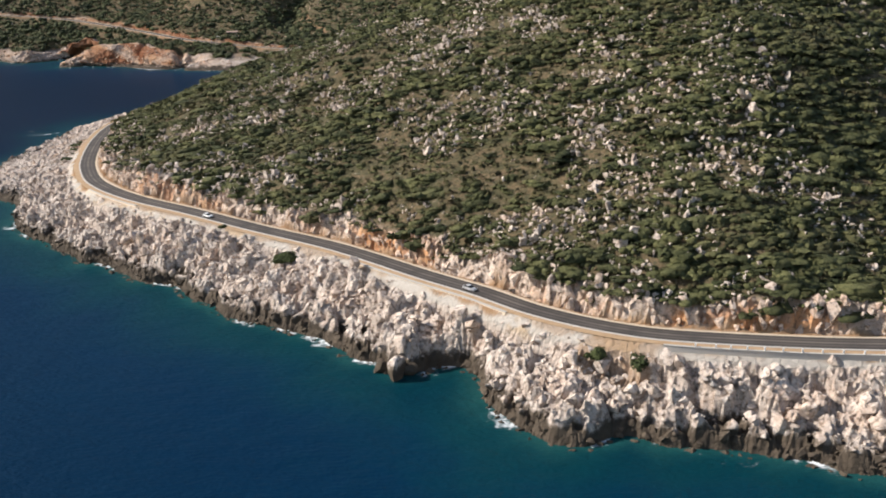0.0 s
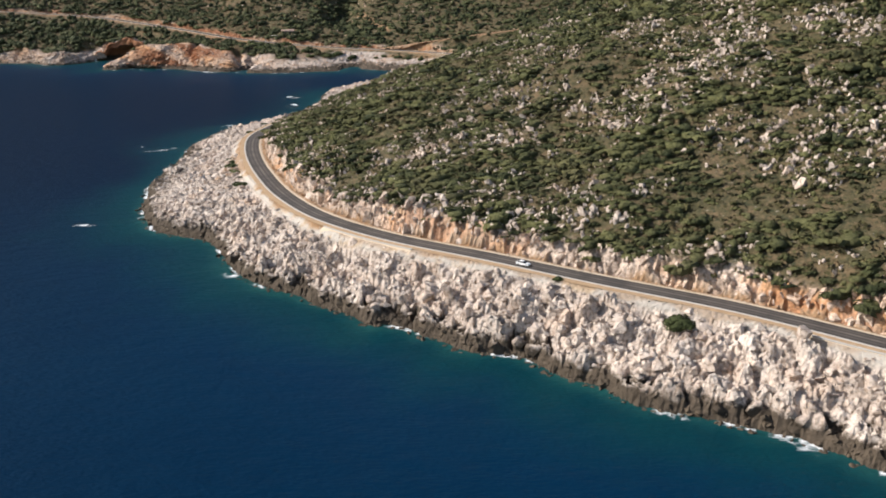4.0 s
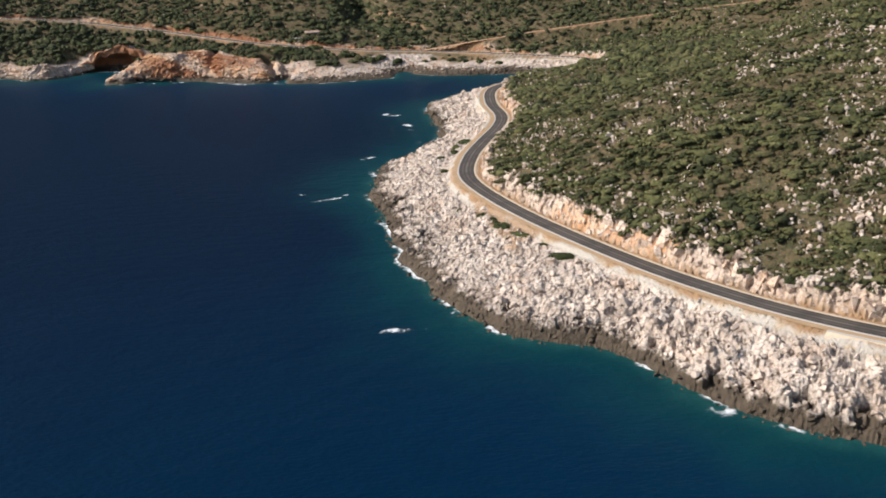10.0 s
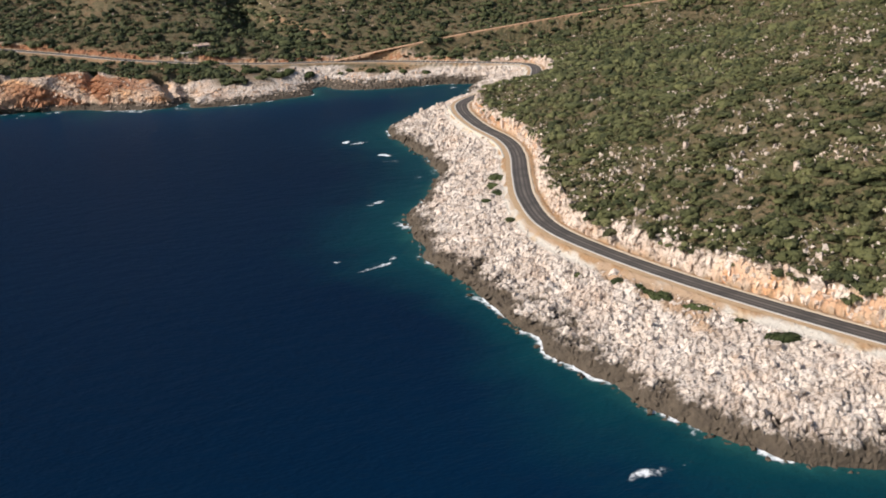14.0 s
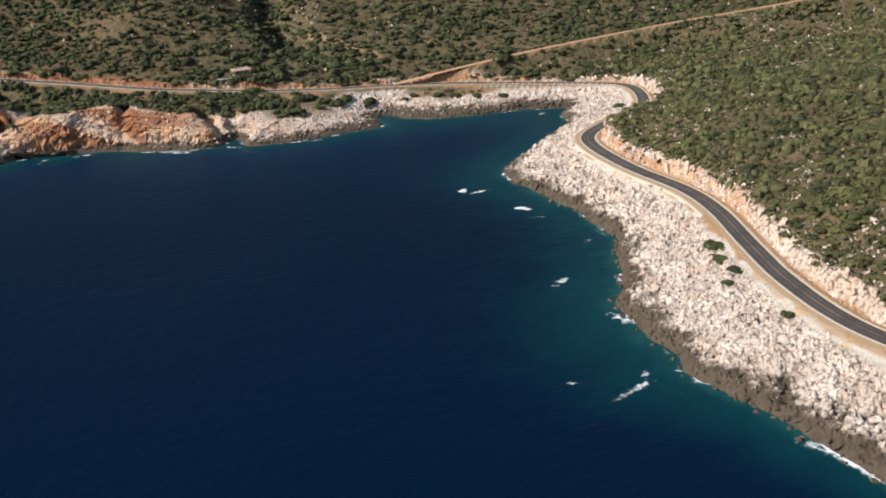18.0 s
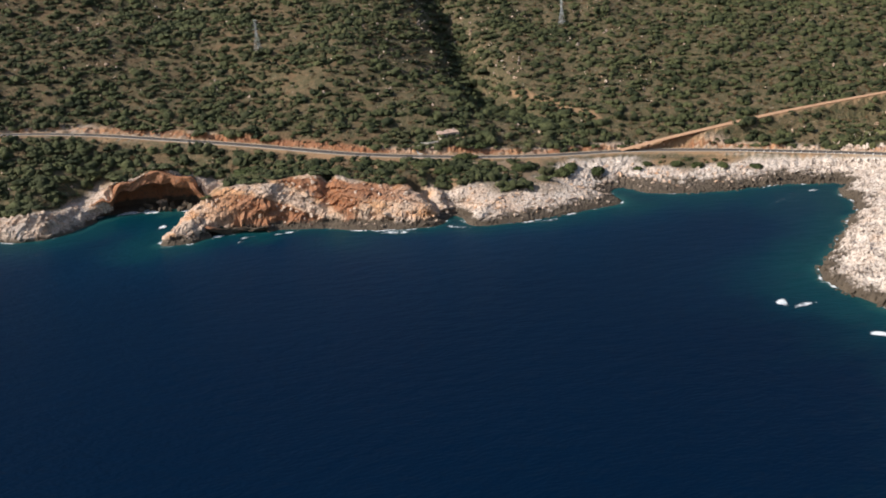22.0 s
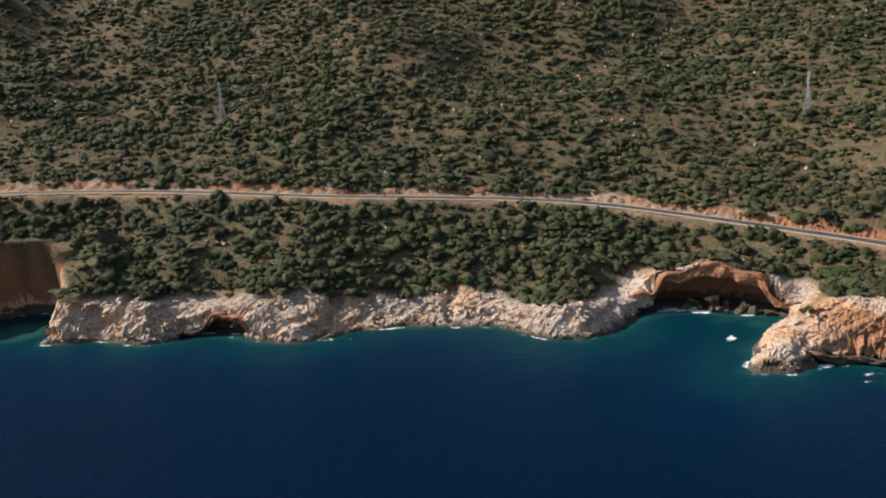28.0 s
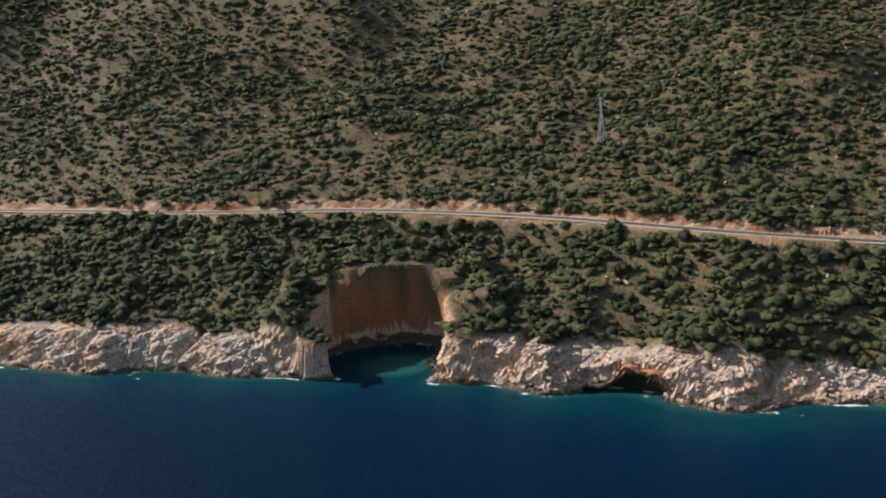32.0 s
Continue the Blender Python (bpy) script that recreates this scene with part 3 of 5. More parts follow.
def block(x0, x1, y0, y1, step, sink=0.0, keep=None):
    nx, ny = int(round((x1 - x0) / step)) + 1, int(round((y1 - y0) / step)) + 1
    x, y = np.meshgrid(np.linspace(x0, x1, nx), np.linspace(y0, y1, ny))
    g = terrain(x, y)
    f = grid_faces(ny, nx)
    near = (g["on"] | (g["ds"] < 14)).ravel()
    if keep is not None:
        near &= keep(x, y, g).ravel()
    f = f[near[f].all(1)]
    used = np.zeros(nx * ny, bool)
    used[f.ravel()] = True
    number = np.cumsum(used) - 1
    # ledges and overhangs on the sea cliffs
    c1, c2, cr = cells(x + 0.7 * y + 2.5 * vnoise(x, y, 4, 98), g["z"] * 1.3 + 0.5 * x + 0.4 * y, 5.0, 99)
    # beds that dip along the coast
    bed_s = (g["z"] - 0.42 * x + 0.15 * y + 6 * fbm(x, y, 18, 93, 2)) / 7.0
    bed_saw, bed_n = bed_s - np.floor(bed_s), hash2(np.floor(bed_s), np.floor(x / 40), 91)
    face = g["far"] * g["rock"] * ramp(g["z"], 0.5, 3.5) * (~g["up"]) * (0.35 + 0.65 * ramp(g["cw"], 3, 9)) * (1 - 0.6 * np.exp(-(((x + 757) / 34) ** 2 + ((y - 1158) / 26) ** 2)))
    sg = np.where(g["on"], g["ds"], -g["ds"])
    gy, gx = np.gradient(sg, (y1 - y0) / (ny - 1), (x1 - x0) / (nx - 1))
    shift = face * ((fbm(x + 0.8 * y, g["z"] * 1.2 + 0.5 * x, 10, 95, 3) - 0.5) * 6.5 - 2.6 * (bed_saw - 0.4) * (0.4 + bed_n) + (fbm(x - 0.6 * y, g["z"] * 0.9 + 0.6 * y, 3.6, 96, 2) - 0.5) * 2.4 + (cr - 0.5) * 2.6 + 1.2 * np.exp(-(c2 - c1) * 8))
    in_hollow = np.clip(2.4 * np.exp(-(((x + 761) / 38) ** 2 + ((y - 1156) / 31) ** 2)), 0, 1) * (~g["up"])
    # the wall of the hollow leans out over the inlet
    shift = shift * (1 - 0.5 * in_hollow) - in_hollow * g["far"] * np.clip(g["z"] / 39, 0, 1) ** 1.3 * (g["cw"] + 3.5) * (1 - ramp(g["ds"], g["cw"], g["cw"] + 9))
    v = np.stack([x + gx * shift, y + gy * shift, g["z"] - sink], -1).reshape(-1, 3)[used]
    rust = g["far"] * (0.10 + 0.6 * ramp(-x, 268, 285) + 0.3 * np.exp(-((x + 340) / 45) ** 2)) * (0.30 + 0.80 * ramp(vnoise(x + 2 * g["z"], y, 17, 89), 0.25, 0.65)) * (1 - (~g["up"]) * ramp(-x, 425, 470) * (0.68 - 0.6 * ramp(vnoise(x, y, 28, 90), 0.45, 0.7)))
    rust = rust + 0.6 * np.exp(-(((x + 765) / 26) ** 2 + ((y - 1150) / 30) ** 2)) * ramp(g["z"], 3, 8) + g["bank"] * (0.14 + 0.75 * ramp(vnoise(x, y, 24, 94), 0.5, 0.75) + 0.55 * ramp(y, 930, 1000))
    rust = np.clip(rust + 0.5 * np.exp(-(((x + 760) / 36) ** 2 + ((y - 1150) / 34) ** 2)) * ramp(g["z"], 3, 8), 0, 1)
    # full rust in the hollow: red stone, coloured darker to stand for its shade
    rust = np.maximum(rust, in_hollow * ramp(g["z"], 2, 6))
    fillv = np.clip(g["fill"] * (1 - 0.95 * np.maximum(g["far"], ramp(y, 930, 950))) + g["shelf"], 0, 1)
    edge = vnoise(x, y, 5, 97)
    dirt = g["shelf"] * np.where(g["up"], ramp(g["dr"] + edge, 4.6, 5.4), 0 * edge)
    dirt = dirt + (~g["up"]) * ramp(g["dr"] + 0.6 * edge, 4.3, 4.9) * (1 - ramp(g["dr"] + 3.5 * edge, 8.4, 9.4)) * (0.55 + 0.45 * ramp(vnoise(x, y, 26, 92), 0.3, 0.55))
    dirt = np.clip(dirt + 0.7 * (~g["up"]) * (1 - g["rock"]) * (1 - g["fill"]) * ramp(y, 925, 945) * ramp(x, -345, -280) * (x < 60) * ramp(vnoise(x, y, 13, 78), 0.3, 0.6) + (1 - ramp(g["du"] + 2 * edge, 3.8, 5.8)) * (g["dr"] > 7) + g["up"] * ramp(g["dr"], 6.2, 6.6) * (1 - ramp(g["dr"] + 2 * edge, 7.2, 8.4)), 0, 1)
    # bare earth below the far road, beside the bushes near the start and in the gully
    dirt = np.clip(dirt + g["far"] * (~g["up"]) * ramp(g["dr"], 5.5, 6.5) * (1 - ramp(g["dr"] + 12 * vnoise(x, y, 9, 79), 13, 17)) * ramp(vnoise(x, y, 30, 76), 0.35, 0.6), 0, 1)
    dirt = np.maximum(dirt, (~g["up"]) * ramp(np.exp(-(((x - 42) / 15) ** 2 + ((y - 211) / 9) ** 2)) + 0.7 * (vnoise(x, y, 6, 75) - 0.5), 0.35, 0.6) * 0.6)
    dirt = np.maximum(dirt, (~g["up"]) * ramp(np.exp(-(((x + 204) / 9) ** 2 + ((y - 520) / 42) ** 2)) + 0.8 * (vnoise(x, y, 7, 74) - 0.5), 0.45, 0.7) * 0.8)
    u = np.clip(((x + 168) * 30 + (y - 1122) * -58) / (30**2 + 58**2), 0, 1)
    dirt = np.maximum(dirt, g["up"] * 0.85 * ramp(np.exp(-(np.hypot(x + 168 - 30 * u, y - 1122 + 58 * u) / 4.5) ** 2) + 0.9 * (vnoise(x, y, 7, 73) - 0.5), 0.35, 0.7))
    dirt = np.maximum(dirt, far_cleft(x, y))
    lichen = g["far"] * (0.35 + 0.65 * ramp(-x, 420, 470)) * (~g["up"]) * (1 - in_hollow)
    pick = [a.ravel()[used] for a in (g["rock"], fillv, rust, dirt, lichen)]
    return v, number[f], pick


def join(parts):
    vs, fs, ats, base = [], [], [[] for _ in parts[0][2]], 0
    for v, f, pick in parts:
        vs.append(v)
        fs.append(f + base)
        for a, p in zip(ats, pick):
            a.append(p)
        base += len(v)
    return np.vstack(vs), np.vstack(fs), [np.concatenate(a) for a in ats]


def open_mouth(x, y, g):
    """The ground ends at the rims of the sea caves."""
    keep = np.ones(x.shape, bool)
    for x0, x1, y0, y1 in ((-448, -383, 1066, 1103), (-393, -367, 1006, 1023), (-662, -631, 1088, 1104)):
        keep &= ~((x > x0) & (x < x1) & (y > y0) & (y < y1) & (~g["on"] | (g["ds"] < 2.2)))
    return keep


def shore_side(x, y, g):
    return ~g["up"] & (g["dr"] > 6.5)


def road_side(x, y, g):
    return g["up"] | (g["dr"] < 8.5)


FINE = 1.2
blocks = [block(-256, 114, 150, 945, 0.8, 0.0, shore_side), block(-256, 114, 150, 945, FINE, 0.06, road_side), block(-560, -260, 948, 1116, 0.95, 0.05, open_mouth), block(-261, -100, 940, 1140, 1.3, 0.05), block(-560, -260, 1115, 1140, 1.3, 0.1), block(-960, -559, 1076, 1182, 0.95, 0.05, open_mouth),
          block(-560, -100, 1139, 1300, 3, 0.15), block(-960, -560, 1181, 1300, 3, 0.15), block(-101, 115, 944, 1300, 3, 0.15),
          block(114, 420, 110, 1300, 5, 0.2), block(-1300, -959, 1030, 1300, 4, 0.2), block(-1950, -1299, 980, 1300, 12, 0.3), block(-1950, 860, 1298, 2250, 9, 0.4), block(419, 860, 110, 1300, 12, 0.4)]
gv, gf, (ga, gb, gc, gd, ge) = join(blocks)
ground = tagged(new("ground", mesh_of("ground", gv, gf, M_GROUND, False, rock=ga, fill=gb, rust=gc, dirt=gd, lichen=ge)), "rocky limestone headland and scrub-covered coastal slope", "ground", kind="structure")

# ---- the sea ----
wx, wy = np.meshgrid(np.arange(-1300, 438, 9.0), np.arange(60, 1198, 9.0))
SHALLOWS = [(-398, 1072, 15, 1.0), (-412, 1080, 14, 0.95), (-372, 1000, 16, 0.75), (-752, 1122, 27, 1.3), (-330, 985, 18, 0.7), (-275, 962, 12, 0.7), (-115, 918, 46, 0.5), (-150, 940, 34, 0.5), (-86, 925, 20, 0.75), (-172, 950, 18, 0.7), (-395, 1045, 34, 0.5), (-330, 975, 40, 0.4)]
# foam: along the rocks, over shoals and in streaks: x, y, half length, half width, heading, strength
STREAKS = [(-257, 447, 6.5, 2.8, -5, 0.95), (-247, 446, 9, 2.2, 5, 0.55), (-270, 491, 7, 3, 60, 0.45), (-264, 602, 9, 2.0, 10, 0.95), (-277, 614, 7, 1.8, -40, 0.7), (-257, 607, 4, 2.4, 60, 0.8), (-272, 588, 11, 1.6, -55, 0.55),
           (-238, 678, 6, 2.4, 25, 0.8), (-203, 759, 5, 3.0, -60, 1.1), (-206, 746, 6, 2.0, -30, 0.85), (-212, 800, 4, 3.2, 60, 1.2), (-207, 794, 7, 2.2, 0, 0.9), (-205, 708, 5, 2.2, 20, 0.85), (-213, 694, 6, 1.8, -10, 0.7),
           (-117, 917, 15, 1.8, 20, 0.62), (-88, 925, 5, 2.2, 0, 0.8), (-103, 903, 5, 2.0, 0, 0.7), (-416, 1053, 2.6, 8, -20, 0.9), (-409, 983, 11, 1.8, -5, 0.6), (-384, 999, 6, 2.0, 0, 0.7), (-377, 1006, 6, 3.0, 0, 0.8),
           (-276, 963, 9, 3.5, -50, 0.85), (-4, 227, 4.0, 7, -40, 0.92), (14, 200, 4, 8, 15, 0.92), (-238, 640, 4, 12, 20, 0.88), (-247, 556, 3.5, 12, 0, 0.72), (-236, 457, 4, 8, -20, 0.65), (-222, 434, 9, 3, -35, 0.65), (-184, 378, 6, 5, 0, 0.80),
           (-182, 760, 4, 22, 5, 0.76), (-193, 716, 4, 14, -10, 0.76), (-60, 264, 9, 4, -40, 0.80), (-125, 325, 8, 4, -30, 0.80), (-38, 250, 8, 4, -50, 0.80), (66, 178, 10, 3, 0, 0.72), (-497, 1073, 14, 3, -15, 0.80), (-590, 1083, 16, 3, 0, 0.72), (-674, 1090, 10, 3, 0, 0.72),
           (-890, 1093, 22, 3, 0, 0.80), (-862, 1090, 10, 3, 0, 0.72), (-306, 971, 14, 3.5, -30, 0.80), (-358, 1003, 9, 3, 0, 0.80), (-414, 1013, 7, 4, 0, 0.88), (-234, 950, 14, 3, 0, 0.7), (-300, 680, 5, 1.5, 30, 0.3)]


def foam_at(x, y, d):
    f = np.exp(-np.clip(d - 0.3, 0, None) / 3.0) * (0.30 + 0.74 * ramp(fbm(x, y, 7, 73, 4), 0.47, 0.66))
    wisp = 0.5 + 1.0 * fbm(x, y, 5.0, 75, 3)
    for sx, sy, ra, rb, turn, a in STREAKS:
        c, sn = math.cos(radians(turn)), math.sin(radians(turn))
        u, v = ((x - sx) * c + (y - sy) * sn) / (1.3 * ra), ((y - sy) * c - (x - sx) * sn) / rb
        f = np.maximum(f, a * wisp * np.exp(-(u * u + (v + 0.5 * u * u) ** 2)))
    return f


def water_values(x, y):
    """Shallowness, foam, and a lighter water tint for shallows with sky sheen and haze painted in."""
    d = np.where(inside(land_poly, x, y), -1, 1) * nearest(shore, x, y)[0]
    sh = np.exp(-np.clip(d, 0, None) / (13 + 21 * vnoise(x, y, 90, 71)))
    for sx, sy, ra, rb, turn, a in STREAKS[:22]:
        sh = np.maximum(sh, 0.4 * min(a, 1) * np.exp(-np.hypot(x - sx, y - sy) ** 2 / (2.2 * max(ra, rb)) ** 2))
    for sx, sy, r, a in SHALLOWS:
        sh = np.maximum(sh, a * np.exp(-np.hypot(x - sx, y - sy) ** 2 / r**2))
    # lightened near the headland and far coast, for shallows and painted sky sheen
    bank = np.exp(-np.clip(d, 0, None) / 190) * ramp(y, 600, 260) * 0.85 * ramp(y, 64, 170)
    bank = np.clip(bank + 0.75 * np.exp(-np.clip(d, 0, None) / 55) * ramp(y, 760, 900) * ramp(x, -1290, -1150), 0, 1)
    return d, sh, foam_at(x, y, d), bank


wd, shallow, foam, shallow_sheen = water_values(wx, wy)
wv = np.stack([wx, wy, 0 * wx], -1).reshape(-1, 3)
wf = grid_faces(*wx.shape)
# near the rocks and the streaks each square is divided
busy = (np.abs(wd) < 16) | (foam > 0.06) & (wd > -16)
fine = busy.ravel()[wf].any(1)
corner = wv[wf[fine][:, 0], :2]
kx, ky = np.meshgrid(np.arange(7) * 1.5, np.arange(7) * 1.5)
fx, fy = corner[:, :1] + kx.ravel(), corner[:, 1:] + ky.ravel()
fd, fsh, ffo, fba = water_values(fx, fy)
fv = np.stack([fx, fy, 0 * fx], -1).reshape(-1, 3)
ff = (grid_faces(7, 7)[None] + (np.arange(len(corner)) * 49)[:, None, None]).reshape(-1, 4)
wf = np.vstack([wf[~fine], ff + len(wv)])
wv = np.vstack([wv, fv])
shallow, foam, shallow_sheen = np.r_[shallow.ravel(), fsh.ravel()], np.r_[foam.ravel(), ffo.ravel()], np.r_[shallow_sheen.ravel(), fba.ravel()]
# far water out to the horizon
E = 4800.0
ox, oy = np.meshgrid([-E, -1300, wx.max(), E], [-E, 60, wy.max(), E])
ov = np.stack([ox, oy, 0 * ox], -1).reshape(-1, 3)
of = np.delete(grid_faces(4, 4), 4, 0)
sea = tagged(new("sea_water", mesh_of("sea_water", np.vstack([wv, ov]), np.vstack([wf, of + len(wv)]), M_WATER, True,
                                      shallow=np.r_[shallow.ravel(), np.zeros(16)], foam=np.r_[foam.ravel(), np.zeros(16)], bank=np.r_[shallow_sheen.ravel(), np.zeros(16)])),
             "deep blue sea turning turquoise with white foam at the rocks", "sea", kind="structure")

# ---- roads ----


def ribbon(curve, offsets, lifts):
    """Strips along a curve: a row of vertices at each sample, at the given offsets to its right."""
    d = np.gradient(curve[:, :2], axis=0)
    d /= np.linalg.norm(d, axis=1)[:, None]
    right = np.stack([d[:, 1], -d[:, 0]], -1)
    v = np.empty((len(curve), len(offsets), 3))
    for k, (o, h) in enumerate(zip(offsets, lifts)):
        v[:, k, :2] = curve[:, :2] + right * o
        v[:, k, 2] = curve[:, 2] + h
    return v.reshape(-1, 3), grid_faces(len(curve), len(offsets))


W = 3.4
v, f = ribbon(road, [-W, -2.5, -1.7, -0.9, 0, 0.9, 1.7, 2.5, W], [0.12, 0.14, 0.15, 0.16, 0.17, 0.16, 0.15, 0.14, 0.12])
track = np.tile([0.5, 0, 0.55, 0, 1, 0, 0.55, 0, 0.5], len(road))
road_ob = tagged(new("road", mesh_of("road", v, f, M_ASPHALT, True, track=track)), "worn dark grey asphalt coastal road with pale wheel tracks", "road", kind="structure")
v, f = ribbon(road, [-W - 0.8, -W - 0.7, -W - 0.1, -W + 0.02], [-0.1, 0.17, 0.18, 0.0])
tagged(new("kerb", mesh_of("kerb", v, f, M_CONCRETE)), "pale concrete drain along the sea side of the road", "kerb", kind="structure")
v, f = ribbon(road, [W - 0.02, W + 0.1, W + 0.9, W + 1.1], [0.0, 0.13, 0.13, -0.1])
tagged(new("road_shoulder", mesh_of("road_shoulder", v, f, M_PALE)), "pale gravel shoulder below the road cutting", "road shoulder", kind="structure")
v, f = ribbon(road, [-W - 0.75, -W - 2.0, -W - 2.9], [0.05, 0.07, 0.0])
v = v.reshape(-1, 3, 3)
away = v[:, 2] - v[:, 0]
v[:, 2, :2] += away[:, :2] * (0.5 * (vnoise(v[:, 2, 0], v[:, 2, 1], 7, 211) - 0.5))[:, None]
v[:, 1, :2] += away[:, :2] * (0.3 * (vnoise(v[:, 1, 0], v[:, 1, 1], 4, 213) - 0.5))[:, None]
tagged(new("verge", mesh_of("verge", v.reshape(-1, 3), f, M_VERGE)), "tan and orange dirt verge along the sea side of the road", "verge", kind="structure")
v, f = ribbon(upper, [-3.1, 0, 3.1], [0.28, 0.36, 0.28])
upper_ob = tagged(new("dirt_road", mesh_of("dirt_road", v, f, M_DIRT, True)), "reddish dirt road climbing the slope", "dirt road", kind="structure")

# ---- plants and stones ----


def lump(seed, subdiv, rough, flat, jitter=0.0):
    r = random.Random(seed)
    bm = bmesh.new()
    bmesh.ops.create_icosphere(bm, subdivisions=subdiv, radius=1)
    off = Vector((r.uniform(-9, 9), r.uniform(-9, 9), r.uniform(-9, 9)))
    for v in bm.verts:
        v.co *= 1 + rough * (noise.noise(v.co * 1.6 + off) + 0.6 * noise.noise(v.co * 3.7 + off))
        v.co *= 1 + r.uniform(-jitter, jitter)
        v.co.z *= flat
    bmesh.ops.triangulate(bm, faces=bm.faces[:])
    vs = np.array([v.co[:] for v in bm.verts])
    fs = np.array([[v.index for v in f.verts] for f in bm.faces])
    bm.free()
    return vs, fs


def shrub_shape(seed, cards=14, lobes=4, tall=0.7, core=1):
    """A crown of rounded, overlapping lobes, with leaf sprays that break up its outline."""
    r = random.Random(seed)
    vs, fs, base, blobs = [], [], 0, []
    for k in range(lobes):
        s = 0.9 if k == 0 else r.uniform(0.36, 0.74)
        a, d = r.uniform(0, 6.28), 0 if k == 0 else r.uniform(0.55, 1.25)
        lift = 0.1 * s if k == 0 else r.uniform(0.0, 0.42) * tall * (1.15 - 0.6 * d)
        blobs.append((d * math.cos(a), d * math.sin(a), lift, s))
        if not core:
            continue
        lv, lf = lump(seed * 7 + k, 2 if k < core else 1, 0.55, tall * r.uniform(0.8, 1.15), 0.09)
        lv = lv * s * 0.92 + np.array([blobs[-1][0], blobs[-1][1], lift])
        lf = lf[(lv[lf][:, :, 2] > -0.1).all(1)] if k else lf[(lv[lf][:, :, 2] > -0.15).any(1)]
        lv[:, 2] = np.maximum(lv[:, 2], -0.2)
        used = np.unique(lf)
        number = np.zeros(len(lv), int)
        number[used] = np.arange(len(used))
        vs.append(lv[used])
        fs.append(number[lf] + base)
        base += len(used)
    total = sum(b[3] ** 2 for b in blobs)
    for bx, by, bz, s in blobs:
        for k in range(max(1, int(cards * s * s / total))):
            z, a = r.uniform(0.0, 1.0), r.uniform(0, 6.283)
            w = math.sqrt(max(0.0, 1 - z * z))
            out = np.array([w * math.cos(a), w * math.sin(a), z])
            p = out * s * r.uniform(0.84, 1.04) * np.array([1.05, 1.05, tall]) + np.array([bx, by, bz])
            n = out + np.array([r.gauss(0, 0.25), r.gauss(0, 0.25), r.gauss(0.1, 0.2)])
            n /= np.linalg.norm(n)
            u = np.cross(n, [r.gauss(0, 1), r.gauss(0, 1), r.gauss(0, 1)])
            u /= np.linalg.norm(u)
            v = np.cross(n, u)
            q = r.uniform(0.20, 0.42) * (1.0 if core else 1.5) * (1.0 if cards < 60 else 0.5)
            vs.append(np.array([p + u * q, p - u * q * 0.6 + v * q * 0.9, p - u * q * 0.5 - v * q * 0.8]))
            fs.append(np.array([[base, base + 1, base + 2]]))
            base += 3
    return np.vstack(vs), np.vstack(fs)


def stone_shape(seed, tall=1.0, blunt=0.0):
    """An angular block: a hull cut by a few planes."""
    r = random.Random(seed)
    bm = bmesh.new()
    for k in range(11):
        p = Vector((r.gauss(0, 1), r.gauss(0, 1), r.gauss(0, 1))).normalized() * r.uniform(0.75, 1.1)
        p *= (1 - blunt) + blunt * 0.8 / max(abs(p.x), abs(p.y), abs(p.z))
        bm.verts.new((p.x, p.y, p.z * tall))
    bmesh.ops.convex_hull(bm, input=bm.verts[:])
    loose = [v for v in bm.verts if not v.link_faces]
    bmesh.ops.delete(bm, geom=loose, context="VERTS")
    bmesh.ops.triangulate(bm, faces=bm.faces[:])
    bm.verts.index_update()
    vs = np.array([v.co[:] for v in bm.verts])
    fs = np.array([[v.index for v in f.verts] for f in bm.faces])
    bm.free()
    return vs, fs


def strew(shapes, at, size, rng, tilt=0.0, squash=(0.8, 1.25), swept=None):
    """Many copies of the shapes as one set of arrays; a random number for each copy. swept: a heading, in radians, along which they are drawn out."""
    vs, fs, tint, base = [], [], [], 0
    pick = rng.integers(0, len(shapes), len(at))
    for k, (sv, sf) in enumerate(shapes):
        rows_ = np.where(pick == k)[0]
        n = len(rows_)
        if not n:
            continue
        a = rng.uniform(0, 2 * np.pi, n)
        c, s = np.cos(a)[:, None], np.sin(a)[:, None]
        sx, sy, sz = (rng.uniform(*squash, n)[:, None] * size[rows_][:, None] for _ in range(3))
        x, y, z = sv[:, 0] * sx, sv[:, 1] * sy, sv[:, 2] * sz
        if swept is not None:
            c, s = np.cos(swept + 0.22 * (a - np.pi))[:, None], np.sin(swept + 0.22 * (a - np.pi))[:, None]
            x, y = x * 1.3, y * 0.85
        if tilt:
            tx, ty = rng.normal(0, tilt, (2, n, 1))
            x, y = x + z * tx, y + z * ty
        p = np.stack([x * c - y * s, x * s + y * c, z], -1) + at[rows_][:, None, :]
        vs.append(p.reshape(-1, 3))
        fs.append((sf[None] + (np.arange(n) * len(sv))[:, None, None]).reshape(-1, 3) + base)
        tint.append(np.repeat(rng.uniform(0, 1, n), len(sv)))
        base += n * len(sv)
    return np.vstack(vs), np.vstack(fs), np.concatenate(tint)


def scatter(x0, x1, y0, y1, step, rng, within=()):
    x, y = np.meshgrid(np.arange(x0, x1, step), np.arange(y0, y1, step))
    x = x + rng.uniform(-0.5, 0.5, x.shape) * step
    y = y + rng.uniform(-0.5, 0.5, y.shape) * step
    x, y = x.ravel(), y.ravel()
    if within:
        rows_ = inside(np.array(within, float), x, y)
        x, y = x[rows_], y[rows_]
    return x, y, terrain(x, y)


